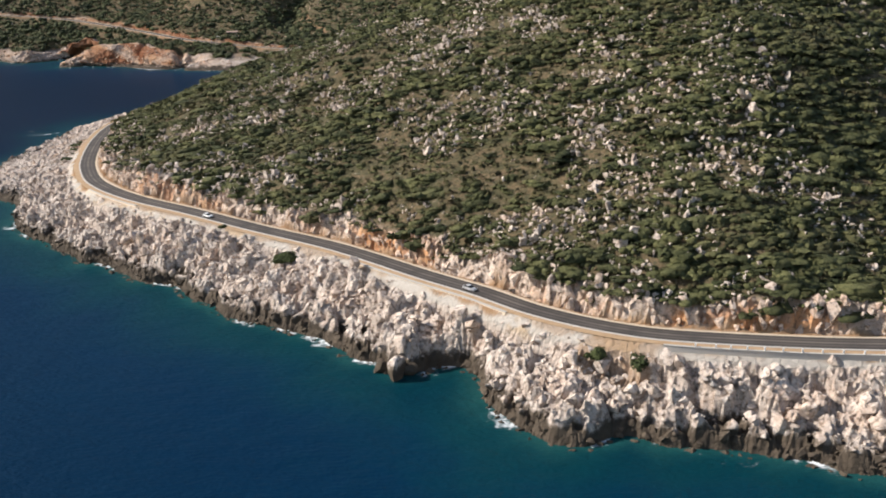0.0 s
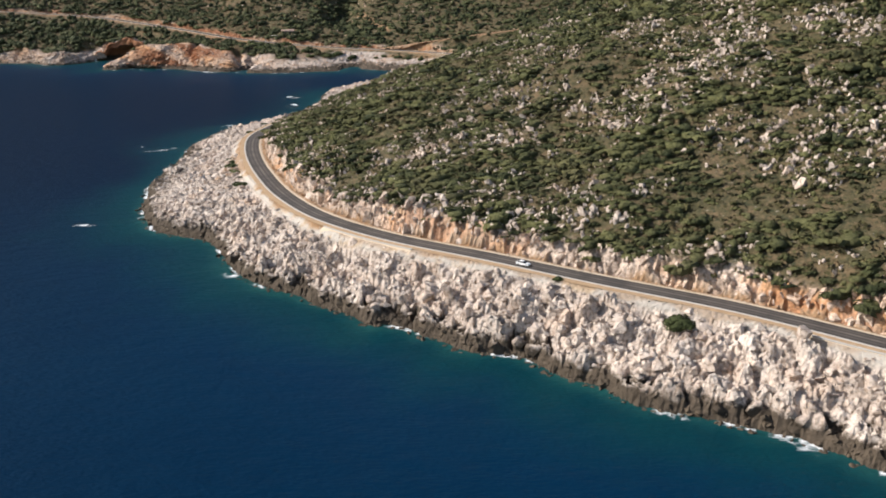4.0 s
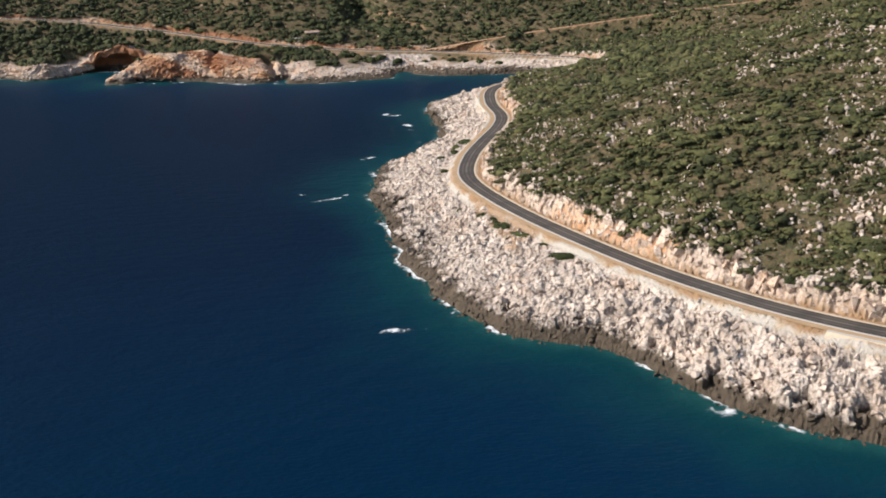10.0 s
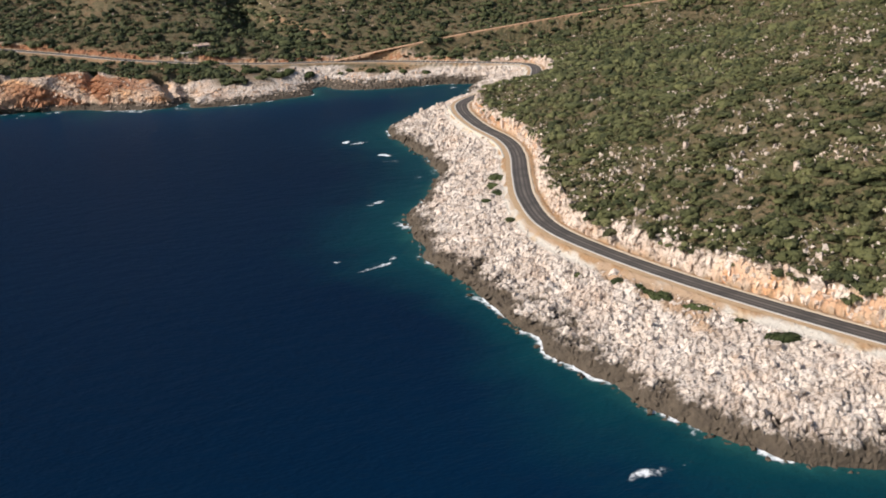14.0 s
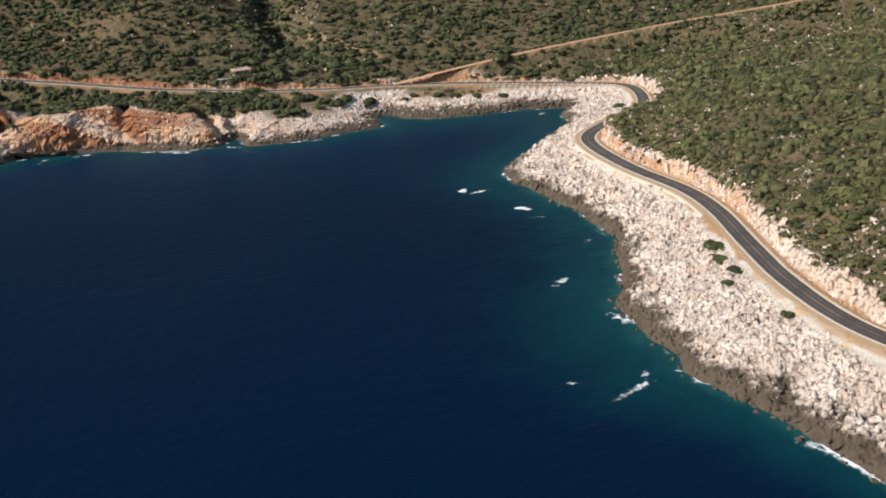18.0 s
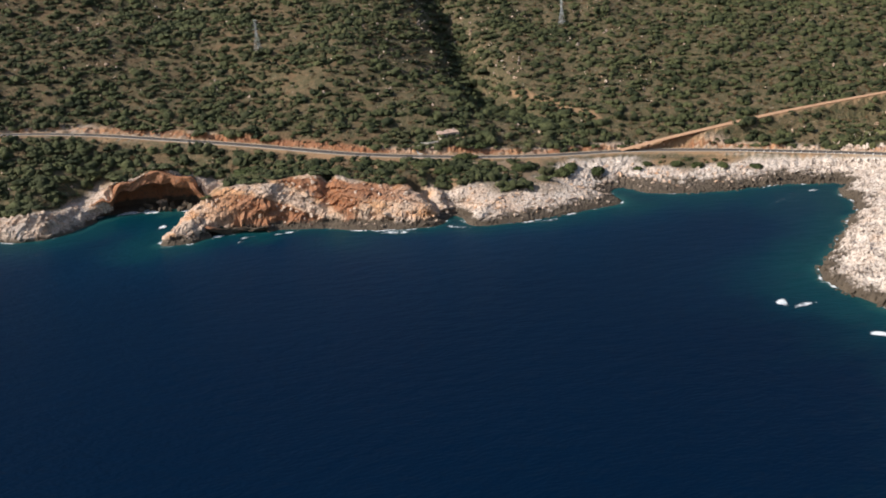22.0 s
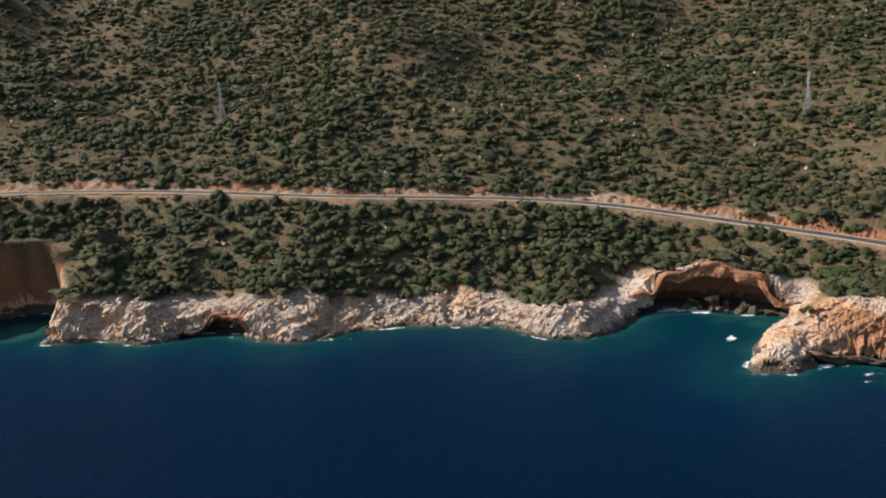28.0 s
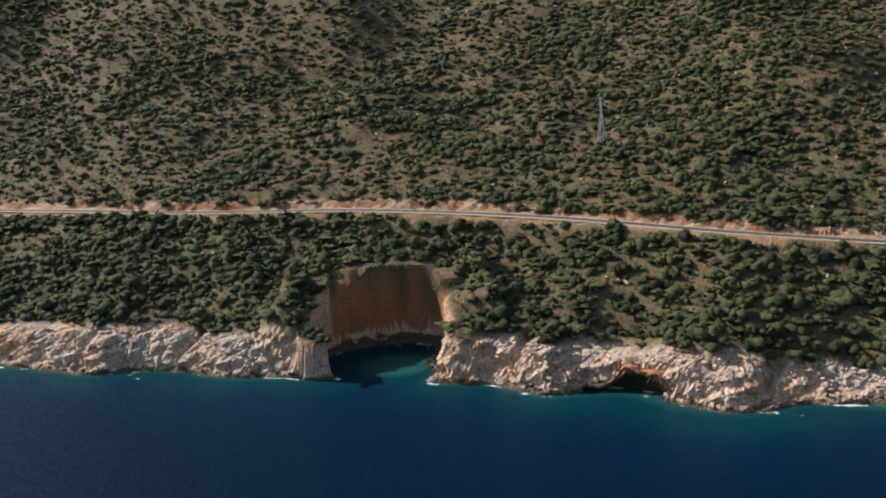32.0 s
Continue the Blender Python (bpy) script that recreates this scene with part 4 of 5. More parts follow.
def stuff(name, arrays, mat, label, category, smooth=False, **more):
    v, f, tint = arrays
    print(name, len(f), "triangles")
    attrs = {"tint": tint}
    for key, value in more.items():
        attrs[key] = np.full(len(v), value)
    return tagged(new(name, mesh_of(name, v, f, mat, smooth, **attrs)), label, category, kind="stuff")


# the stretches of the hill and of the slope that lie open to the sea
HEADLAND = [(130, 180), (230, 330), (240, 430), (240, 700), (250, 780), (310, 850), (330, 965), (-240, 965), (-240, 380), (-60, 280)]
SLOPE = [(-985, 1060), (-1130, 1260), (-1320, 1540), (-850, 1575), (-660, 1565), (-400, 1510), (-210, 1460), (0, 1395), (100, 1340), (190, 1260), (290, 1060), (330, 945), (-260, 945)]

rng = np.random.default_rng(4)
NEAR_SHRUBS = [shrub_shape(k, 18, 5 + k % 3, 0.42, -1) for k in range(16)]
FAR_SHRUBS = [shrub_shape(20 + k, 10, 3 + k % 3, 0.76, -1) for k in range(16)]
BACK_SHRUBS = [shrub_shape(70 + k, 4, 2 + k % 2, 0.7, -1) for k in range(8)]
TUFTS = [shrub_shape(50 + k, 9, 1, 0.45, 0) for k in range(8)]
STONES = [stone_shape(k, 1.0, 0.35) for k in range(8)]
CRAGS = [stone_shape(30 + k, 1.5, 0.75) for k in range(8)]
PILLARS = [stone_shape(60 + k, 1.7, 0.9) for k in range(8)]

# near hill
x, y, g = scatter(-215, 330, 215, 965, 2.9, rng, HEADLAND)
cover = fbm(x, y, 30, 81, 3) * 0.45 + fbm(x, y, 10, 83, 2) * 0.55
free = g["up"] & (g["dr"] > 9.5) & (g["du"] > 5.4) & (y < 965)
east = (x > 150) & (rng.uniform(0, 1, x.size) < 0.5)
ok = free & (rng.uniform(0, 1, x.size) < 0.17 + 0.55 * ramp(cover + 0.14 * ramp(x, 50, 90) * ramp(y, 520, 420), 0.33, 0.52)) & ~east
at = np.stack([x, y, g["z"] - 0.25], -1)[ok]
size = 0.75 + 2.5 * rng.uniform(0, 1, len(at)) ** 1.5 + 0.8 * ramp(cover[ok], 0.44, 0.62) + 0.7 * ramp(at[:, 0], 60, 90) * ramp(at[:, 1], 520, 420)
behind = (at[:, 1] > 640) | (at[:, 0] > 160) | (at[:, 0] > 95) & (at[:, 1] > 440)
for shapes, keep in ((NEAR_SHRUBS, ~behind), (BACK_SHRUBS, behind)):
    stuff("hill_shrubs", strew(shapes, at[keep], size[keep], rng, 0.0, (0.6, 1.35), 0.42), M_SHRUB, "dense olive green maquis shrubs on the stony headland hill", "shrubs", True)
ok = free & ~east
at = np.stack([x + rng.uniform(-1.5, 1.5, x.size), y + rng.uniform(-1.5, 1.5, x.size), g["z"] - 0.05], -1)[ok]
stuff("dry_undergrowth", strew(TUFTS, at, rng.uniform(0.6, 1.7, len(at)), rng, 0.0, (0.7, 1.5)), M_DRY, "low dry brown and olive undergrowth between the shrubs", "undergrowth")
# limestone crags stand in broken rows and clusters
crags = fbm(x + 900, y, 21, 91, 4) + 0.08 * ramp(cover, 0.55, 0.4) + 0.10 * (1 - ramp(g["dr"], 14, 45)) + 0.05 * np.exp(-((x - 75 - 0.2 * (y - 231)) / 22) ** 2) * (y < 420)
ok = free & (rng.uniform(0, 1, x.size) < 0.80 * ramp(crags, 0.475, 0.59) * (1 - 0.5 * ramp(x, 95, 130)) * (1 - 0.5 * ramp(y, 560, 700)) + 0.045) & ~east
at = np.stack([x, y, g["z"] - 0.15], -1)[ok]
size = rng.uniform(0.42, 0.92, len(at)) * (1 + 0.6 * (rng.uniform(0, 1, len(at)) > 0.88)) * (1.28 - 0.28 * ramp(at[:, 1], 400, 480) - 0.25 * ramp(at[:, 1], 520, 640)) * (0.8 + 0.4 * ramp(crags[ok], 0.5, 0.62))
near_by = lambda d: np.stack([rng.normal(0, d, len(at)), rng.normal(0, d, len(at)), np.zeros(len(at))], -1)
pair = np.vstack([at, at + near_by(1.0), at + near_by(1.5)])
stuff("hill_rocks", strew(CRAGS + PILLARS, pair, np.r_[size, size * 0.8, size * 0.6], rng, 0.3, (0.55, 1.3)), M_STONE, "pale weathered limestone crags among the shrubs", "rocks", rust=0.03, lichen=0.35)

# far slope
x, y, g = scatter(-1400, 330, 950, 1580, 4.9, rng, SLOPE)
cover = fbm(x, y, 40, 101, 3) * 0.5 + fbm(x, y, 13, 103, 2) * 0.5
gully = np.exp(-(g["dg"] / 16) ** 2) * (y > 1040)
bay_soil = ~g["up"] & (g["rock"] < 0.4) & (g["ds"] > 12) & (x > -275) & (y > 940) & (rng.uniform(0, 1, x.size) < 0.35)
free = ((g["up"] & (g["dr"] > 9)) | ((g["green"] > 0.5) | bay_soil) & (g["dr"] > 8.4)) & (g["du"] > 5.4) & g["on"]
open_part = 0.15 * ramp(-x, 660, 860) * g["up"]
ok = free & (rng.uniform(0, 1, x.size) < 0.52 + 0.40 * ramp(cover - open_part + 0.4 * gully + 0.03 * (g["green"] > 0.5), 0.36, 0.52))
back = (y > 1420) | (x < -1150) | (x > 60)
for shapes, keep in ((FAR_SHRUBS, ok & ~back), (BACK_SHRUBS, ok & back)):
    at = np.stack([x, y, g["z"] - 0.2], -1)[keep]
    size = (1.3 + 2.7 * rng.uniform(0, 1, len(at)) ** 1.6 + 0.7 * ramp(cover[keep], 0.45, 0.6)) * (1 + 0.4 * gully[keep]) * (1 + 0.22 * (g["green"][keep] > 0.5))
    stuff("slope_shrubs", strew(shapes, at, size, rng, 0.0, (0.72, 1.3)), M_SLOPE, "dark green maquis shrubs and small trees on the slope", "shrubs", True)
ok = free & (y < 1480)
at = np.stack([x + rng.uniform(-2, 2, x.size), y + rng.uniform(-2, 2, x.size), g["z"] - 0.05], -1)[ok]
at = np.vstack([at, at + np.array([2.4, 2.4, 0.0])])
stuff("slope_undergrowth", strew(TUFTS, at, rng.uniform(0.6, 1.7, len(at)), rng, 0.0, (0.7, 1.5)), M_SCRUB, "low dry brown and olive undergrowth on the slope", "undergrowth")
ok = free & (rng.uniform(0, 1, x.size) < 0.05 + 0.35 * ramp(fbm(x + 300, y, 34, 119, 3), 0.58, 0.66) + 0.7 * np.exp(-((g["dg"] - 14) / 8) ** 2) * (y > 1060) + 0.5 * ramp(x, -185, -165) * ramp(x, -30, -80) * ramp(y, 1060, 1100) * ramp(fbm(x, y, 22, 117, 3), 0.48, 0.62))
at = np.stack([x, y, g["z"]], -1)[ok]
stuff("slope_rocks", strew(CRAGS, at, rng.uniform(0.5, 1.5, len(at)), rng, 0.25, (0.6, 1.3)), M_STONE, "small grey rocks showing between the shrubs", "rocks", rust=0.3, lichen=1.0)

# shore and bank stones
x, y, g = scatter(-250, 130, 160, 955, 1.7, rng)
steep = np.clip(16.0 / np.maximum(g["ds"] + g["low"], 10), 0.3, 1.0)
ok = g["on"] & ~g["up"] & (g["dr"] > 7.4) & (g["ds"] > 0.8) & (rng.uniform(0, 1, x.size) < np.where(g["low"] > 1, 0.7, 0.25))
at = np.stack([x, y, g["z"] - 0.1], -1)[ok]
size = (0.3 + 0.8 * rng.uniform(0, 1, len(at)) ** 1.5 + (rng.uniform(0, 1, len(at)) > 0.93) * 0.9) * (0.5 + 0.9 * steep[ok])
wet = (g["ds"] < np.where(g["on"], 3.5, 2.2)) & (rng.uniform(0, 1, x.size) < 0.55)
low_at = np.stack([x, y, np.clip(g["z"], -0.3, 1.5)], -1)[wet]
at, size = np.vstack([at, low_at]), np.r_[size, rng.uniform(0.4, 1.3, len(low_at))]
stuff("shore_rocks", strew(STONES, at, size, rng, 0.25, (0.7, 1.35)), M_STONE, "jagged pale limestone blocks along the waterline", "rocks", rust=0.0)
x, y, g = scatter(-215, 130, 200, 955, 1.35, rng)
ok = g["up"] & (g["dr"] > 7.0) & (g["dr"] < 11.5) & (rng.uniform(0, 1, x.size) < 0.75)
at = np.stack([x, y, g["z"] - 0.2], -1)[ok]
stuff("bank_rocks", strew(CRAGS + PILLARS, at, rng.uniform(0.5, 1.25, len(at)) * (1 + 0.9 * (rng.uniform(0, 1, len(at)) > 0.8)), rng, 0.15, (0.6, 1.3)), M_STONE, "broken pale and orange rock of the road cutting", "rocks", rust=0.14)
x, y, g = scatter(-960, -90, 945, 1200, 1.9, rng)
ok = g["on"] & ~g["up"] & (g["rock"] > 0.6) & (g["ds"] > 1) & ~((g["cw"] < 3) & (g["ds"] < 4)) & (rng.uniform(0, 1, x.size) < 0.35)
at = np.stack([x, y, g["z"] - 0.3], -1)[ok]
stuff("cliff_rocks", strew(STONES, at, 0.4 + 1.2 * rng.uniform(0, 1, len(at)) ** 2, rng, 0.25, (0.7, 1.35)), M_STONE, "broken tan and grey limestone on the sea cliffs", "rocks", rust=0.35, lichen=0.7)
x, y, g = scatter(-960, 100, 945, 1260, 2.2, rng)
ok = g["up"] & (g["dr"] > 6.8) & (g["dr"] < 10) & (rng.uniform(0, 1, x.size) < 0.5)
at = np.stack([x, y, g["z"] - 0.2], -1)[ok]
stuff("cutting_rocks", strew(CRAGS, at, rng.uniform(0.4, 1.0, len(at)), rng, 0.15, (0.6, 1.3)), M_STONE, "reddish broken rock of the road cutting", "rocks", rust=0.85)
x, y, g = scatter(-140, 330, 880, 1060, 1.8, rng)
ok = (g["du"] > 4.0) & (g["du"] < 8) & (g["dr"] > 12) & (g["z"] > upper[nearest(upper, x, y)[1], 2] + 0.3) & (rng.uniform(0, 1, x.size) < 0.6)
at = np.stack([x, y, g["z"] - 0.1], -1)[ok]
stuff("track_rocks", strew(CRAGS, at, rng.uniform(0.5, 1.2, len(at)), rng, 0.15, (0.6, 1.3)), M_STONE, "reddish broken rock beside the dirt road", "rocks", rust=0.8)

# ---- sea caves ----


def cave(name, rim, depth, lip, label, floor=1.5, rough=3.6):
    """A hollow under a rim: lip, vault, back wall and floor, closing at both ends. rim: control points with their heights, in order with the sea to the left."""
    r = spline(rim, 1.2)
    d = np.gradient(r[:, :2], axis=0)
    d /= np.linalg.norm(d, axis=1)[:, None]
    inland = np.stack([d[:, 1], -d[:, 0]], -1)
    top = r[:, :2] + inland * 3.2
    ground_z = terrain(top[:, 0].copy(), top[:, 1].copy())["z"]
    r[:, 2] = np.where(np.arange(len(r)) % len(r) > 0, np.maximum(ground_z - 0.4, 3), 3)
    for _ in range(6):
        r[1:-1, 2] = (r[:-2, 2] + r[1:-1, 2] * 2 + r[2:, 2]) / 4
    n, m = len(r), 40
    u = np.linspace(0, 1, n)
    swell = np.sin(np.pi * u) ** 0.6
    rows_ = []
    ragged = 0.55 + 0.9 * fbm(u * n, 0 * u, 9, 133, 3)
    for k in range(m):
        q = k / (m - 1)
        roof = r[:, 2] - lip * (0.15 + 0.85 * swell) * ragged
        if q < 0.12:                                    # on top, behind the rim
            a = q / 0.12
            off, z = 3.6 * (1 - a) - 0.4 * a, r[:, 2] * a + (ground_z - 0.7) * (1 - a)
        elif q < 0.35:                                  # lip
            a = (q - 0.12) / 0.23
            off, z = -0.4 + 1.6 * a * a, r[:, 2] + (roof - r[:, 2]) * a
        elif q < 0.6:                                   # vault
            a = (q - 0.35) / 0.25
            off, z = 1.2 + depth * swell * a, roof - 0.18 * (roof - floor) * a * a
        elif q < 0.8:                                   # back wall
            a = (q - 0.6) / 0.2
            off, z = 1.2 + depth * swell * (1 - 0.15 * a * a), roof - 0.18 * (roof - floor) - (0.82 * (roof - floor)) * a
        else:                                           # floor, falling to the water
            a = (q - 0.8) / 0.2
            off, z = 1.2 + depth * swell * (0.85 - 0.8 * a), floor - (floor + 1.5) * a * a
        off, z = off + 0 * u, z + 0 * u
        p = r[:, :2] + inland * off[:, None]
        wob = (fbm(u * 60 * n / 40, np.full(n, k * 1.1), 4, 131, 3) - 0.5) * (rough if 0.15 < q < 0.8 else 1.2)
        p = p + inland * wob[:, None]
        rows_.append(np.column_stack([p, z + (fbm(u * 50 * n / 40, np.full(n, k * 0.9), 5, 137, 3) - 0.5) * 1.6]))
    v = np.stack(rows_, 0).reshape(-1, 3)
    ob = new(name, mesh_of(name, v, grid_faces(m, n), M_STONE, False, rust=np.full(len(v), 1.0)))
    return tagged(ob, label, "sea cave", kind="structure")


cave("sea_cave", [(-376, 1072, 9), (-384, 1072, 19), (-393, 1077, 23), (-403, 1083, 26), (-416, 1090, 26), (-430, 1096, 20), (-441, 1096, 14), (-450, 1097, 8)], 24, 6.5, "wide orange arched sea cave open to the water")
cave("sea_cave", [(-366, 1009, 5), (-372, 1012, 7), (-380, 1016, 9), (-388, 1017, 8), (-396, 1016, 4)], 12, 3.5, "low dark sea cave under the orange promontory", 0.6)
cave("sea_cave", [(-629, 1091, 4), (-637, 1095, 8), (-646, 1098.5, 10), (-655, 1098, 8), (-664, 1095, 4)], 11, 3.0, "low dark sea cave undercut in the tan cliff", 0.6)

# ---- retaining walls ----


def road_at(x, y):
    """Place, heading and sea side of the road at its sample nearest to x, y."""
    i = int(np.hypot(road[:, 0] - x, road[:, 1] - y).argmin())
    j, k = max(i - 2, 0), min(i + 2, len(road) - 1)
    d = road[k, :2] - road[j, :2]
    d = d / np.linalg.norm(d)
    return i, road[i], d, np.array([-d[1], d[0]])


def retaining_wall(name, start, end, top_off, foot_off, rise, drop, mat, label):
    """A battered wall below the road's sea side, from one place along the road to another, with a coping."""
    i, j = road_at(*start)[0], road_at(*end)[0]
    i, j = min(i, j), max(i, j)
    c = road[i:j + 1]
    fade = np.minimum(1, np.minimum(np.arange(len(c)), np.arange(len(c))[::-1]) / 6 + 0.45)
    d = np.gradient(c[:, :2], axis=0)
    d /= np.linalg.norm(d, axis=1)[:, None]
    sea = np.stack([-d[:, 1], d[:, 0]], -1)
    base = thing(name, label, "retaining wall", "structure")

    def strip(offs, heights):
        v = np.empty((len(c), len(offs), 3))
        for k, (o, h) in enumerate(zip(offs, heights)):
            v[:, k, :2] = c[:, :2] + sea * o
            v[:, k, 2] = c[:, 2] + (h if h > -1 else h * fade)
        f = grid_faces(len(c), len(offs))
        return v.reshape(-1, 3), f

    v, f = strip([top_off - 0.5, top_off, foot_off, foot_off - 0.9, top_off - 0.5], [rise, rise, -drop, -drop - 0.2, rise])
    ob = new("wall_face", mesh_of("wall_face", v, f, mat))
    ob.parent = base
    v, f = strip([top_off - 0.62, top_off - 0.62, top_off + 0.12, top_off + 0.12, top_off - 0.62], [rise - 0.02, rise + 0.22, rise + 0.22, rise - 0.02, rise - 0.02])
    ob = new("coping", mesh_of("coping", v, f, M_CONCRETE))
    ob.parent = base
    return base


retaining_wall("retaining_wall", (54, 212), (180, 205), 7.6, 8.1, 0.3, 4.0, M_CONCRETE, "grey concrete retaining wall below the road")
retaining_wall("pale_retaining_wall", (-22, 280), (22, 236), 6.6, 8.6, -0.1, 4.0, M_PALE, "smooth pale rendered retaining wall below the road")
retaining_wall("pale_retaining_wall", (-168, 676), (-140, 800), 7.2, 8.6, -0.2, 3.4, M_PALE, "smooth pale rendered retaining wall above the shore rocks")
retaining_wall("pale_retaining_wall", (-148, 390), (-118, 360), 6.8, 8.6, -0.1, 3.2, M_PALE, "smooth pale rendered retaining wall above the shore rocks")

# ---- guard stones and posts ----


def guard_post(at, heading):
    base = thing("guard_post", "white painted concrete guard post on the road edge", "guard post", group="guard posts along the road edge")
    part("post", box(0.35, 0.35, 0.9, (0, 0, 0.4), 0.04), M_WHITE, base)
    part("cap", box(0.42, 0.42, 0.1, (0, 0, 0.88), 0.03), M_WHITE, base)
    base.matrix_world = pose(*at, 0, 0, heading)
    return base


M_WHITE = plain_material("white_paint", (0.70, 0.68, 0.64), (0.82, 0.80, 0.76), 0.6, 0.7)
first = None
posts = []
i0, i1 = road_at(-30, 922)[0], road_at(-88, 992)[0]
posts += [(i, 4.7) for i in range(i0, i1, 2)]
i0, i1 = road_at(60, 212)[0], road_at(170, 205)[0]
posts += [(i, 7.3) for i in range(min(i0, i1), max(i0, i1), 2)]
for i, off in posts:
    d = road[i + 1, :2] - road[i - 1, :2]
    d = d / np.linalg.norm(d)
    at = (road[i, 0] - d[1] * off, road[i, 1] + d[0] * off, road[i, 2] + (0.0 if off < 5 else 0.5))
    ang = math.degrees(math.atan2(d[1], d[0]))
    if first is None:
        first = guard_post(at, ang)
    else:
        copy_thing(first, pose(*at, 0, 0, ang))

# ---- cars ----
M_TYRE = plain_material("tyre_rubber", (0.02, 0.02, 0.02), (0.035, 0.035, 0.035), 0.2, 0.85)
M_GLASS = plain_material("dark_glass", (0.012, 0.014, 0.016), (0.02, 0.022, 0.024), 1.0, 0.08, 0.0, 0)
M_CHROME = plain_material("bright_metal", (0.55, 0.55, 0.55), (0.65, 0.65, 0.65), 0.3, 0.3, 1.0, 0)
M_LAMP = plain_material("lamp_lens", (0.7, 0.7, 0.68), (0.8, 0.8, 0.78), 0.2, 0.15, 0.0, 0)
M_RED = plain_material("red_lens", (0.35, 0.02, 0.015), (0.45, 0.03, 0.02), 0.2, 0.2, 0.0, 0)


def loft(profile, half, taper):
    """A shell from a side profile (x, z), as wide as half on both sides, drawn in by taper at the top."""
    bm = bmesh.new()
    zs = [z for _, z in profile]
    lo, hi = min(zs), max(zs)
    rings = []
    for s in (-1, -0.92, 0.92, 1):
        ring = []
        for x, z in profile:
            w = half * (1 - taper * (z - lo) / (hi - lo))
            inset = 0.06 if abs(s) == 1 else 0.0
            ring.append(bm.verts.new((x * (1 - inset * 0.4), s * w, z - inset * 0.5 * (z > (lo + hi) / 2))))
        rings.append(ring)
    for a, c in zip(rings, rings[1:]):
        for k in range(len(profile)):
            m = (k + 1) % len(profile)
            bm.faces.new((a[k], a[m], c[m], c[k]))
    bm.faces.new(rings[0][::-1])
    bm.faces.new(rings[-1])
    bmesh.ops.recalc_face_normals(bm, faces=bm.faces[:])
    return bm


def wheel_bm(r, w):
    bm = bmesh.new()
    bmesh.ops.create_cone(bm, cap_ends=True, segments=20, radius1=r, radius2=r, depth=w, matrix=Matrix.Rotation(radians(90), 4, "X"))
    bmesh.ops.bevel(bm, geom=[e for e in bm.edges if e.calc_face_angle(0) > 1], offset=0.04, segments=2, affect="EDGES")
    return bm


def car(at, heading, paint, label):
    base = thing("car", label, "car")
    body = part("body", loft([(-2.15, 0.35), (-2.2, 0.75), (-2.05, 0.98), (-0.9, 1.02), (0.95, 0.98), (1.95, 0.80), (2.15, 0.62), (2.15, 0.33)], 0.86, 0.06), paint, base)
    part("cabin", loft([(-1.75, 0.98), (-1.25, 1.40), (0.25, 1.42), (1.05, 0.96)], 0.78, 0.16), M_GLASS, base, "dark tinted windows")
    part("roof", loft([(-1.22, 1.39), (-1.1, 1.46), (0.15, 1.48), (0.28, 1.41)], 0.66, 0.05), paint, base)
    for sx in (-1.32, 1.35):
        for sy in (-0.80, 0.80):
            bm = wheel_bm(0.32, 0.2)
            bmesh.ops.translate(bm, verts=bm.verts[:], vec=(sx, sy, 0.32))
            wheel = part("wheel", bm, M_TYRE, base, "black rubber tyre")
            bm = wheel_bm(0.19, 0.22)
            bmesh.ops.translate(bm, verts=bm.verts[:], vec=(sx, sy, 0.32))
            part("rim", bm, M_CHROME, wheel)
    for sy in (-0.62, 0.62):
        part("headlight", box(0.12, 0.32, 0.14, (2.08, sy, 0.68), 0.03), M_LAMP, base)
        part("tail_light", box(0.08, 0.26, 0.16, (-2.15, sy, 0.80), 0.03), M_RED, base)
        part("mirror", box(0.16, 0.2, 0.12, (0.75, sy * 1.45, 1.02), 0.03), paint, base)
    part("bumper", box(0.14, 1.6, 0.2, (2.12, 0, 0.45), 0.05), paint, base)
    part("bumper", box(0.14, 1.6, 0.2, (-2.17, 0, 0.47), 0.05), paint, base)
    part("number_plate", box(0.03, 0.5, 0.11, (2.2, 0, 0.47), 0.0), M_WHITE, base)
    base.matrix_world = pose(*at, 0, 0, heading)
    return base


M_SILVER = plain_material("silver_paint", (0.52, 0.53, 0.54), (0.56, 0.57, 0.58), 2.0, 0.3, 0.4, 0)
M_CARWHITE = plain_material("white_car_paint", (0.78, 0.78, 0.77), (0.82, 0.82, 0.81), 2.0, 0.25, 0.0, 0)
for (x, y), off, turn, paint, label in (((8, 249), -1.6, 180, M_SILVER, "silver saloon car driving on the coastal road"), ((-88, 334), -1.6, 180, M_CARWHITE, "white saloon car driving on the coastal road")):
    i, c, d, sea_side = road_at(x, y)
    at = (c[0] - sea_side[0] * off, c[1] - sea_side[1] * off, c[2] + 0.16)
    car(at, math.degrees(math.atan2(d[1], d[0])) + turn, paint, label)

# ---- hut ----
M_WALLPAINT = plain_material("whitewash", (0.37, 0.30, 0.25), (0.50, 0.42, 0.36), 1.2, 0.85)
M_TILE = plain_material("roof_tile", (0.40, 0.27, 0.21), (0.50, 0.36, 0.29), 0.8, 0.85)
M_DARKWOOD = plain_material("dark_wood", (0.06, 0.04, 0.03), (0.10, 0.07, 0.05), 0.5, 0.7)


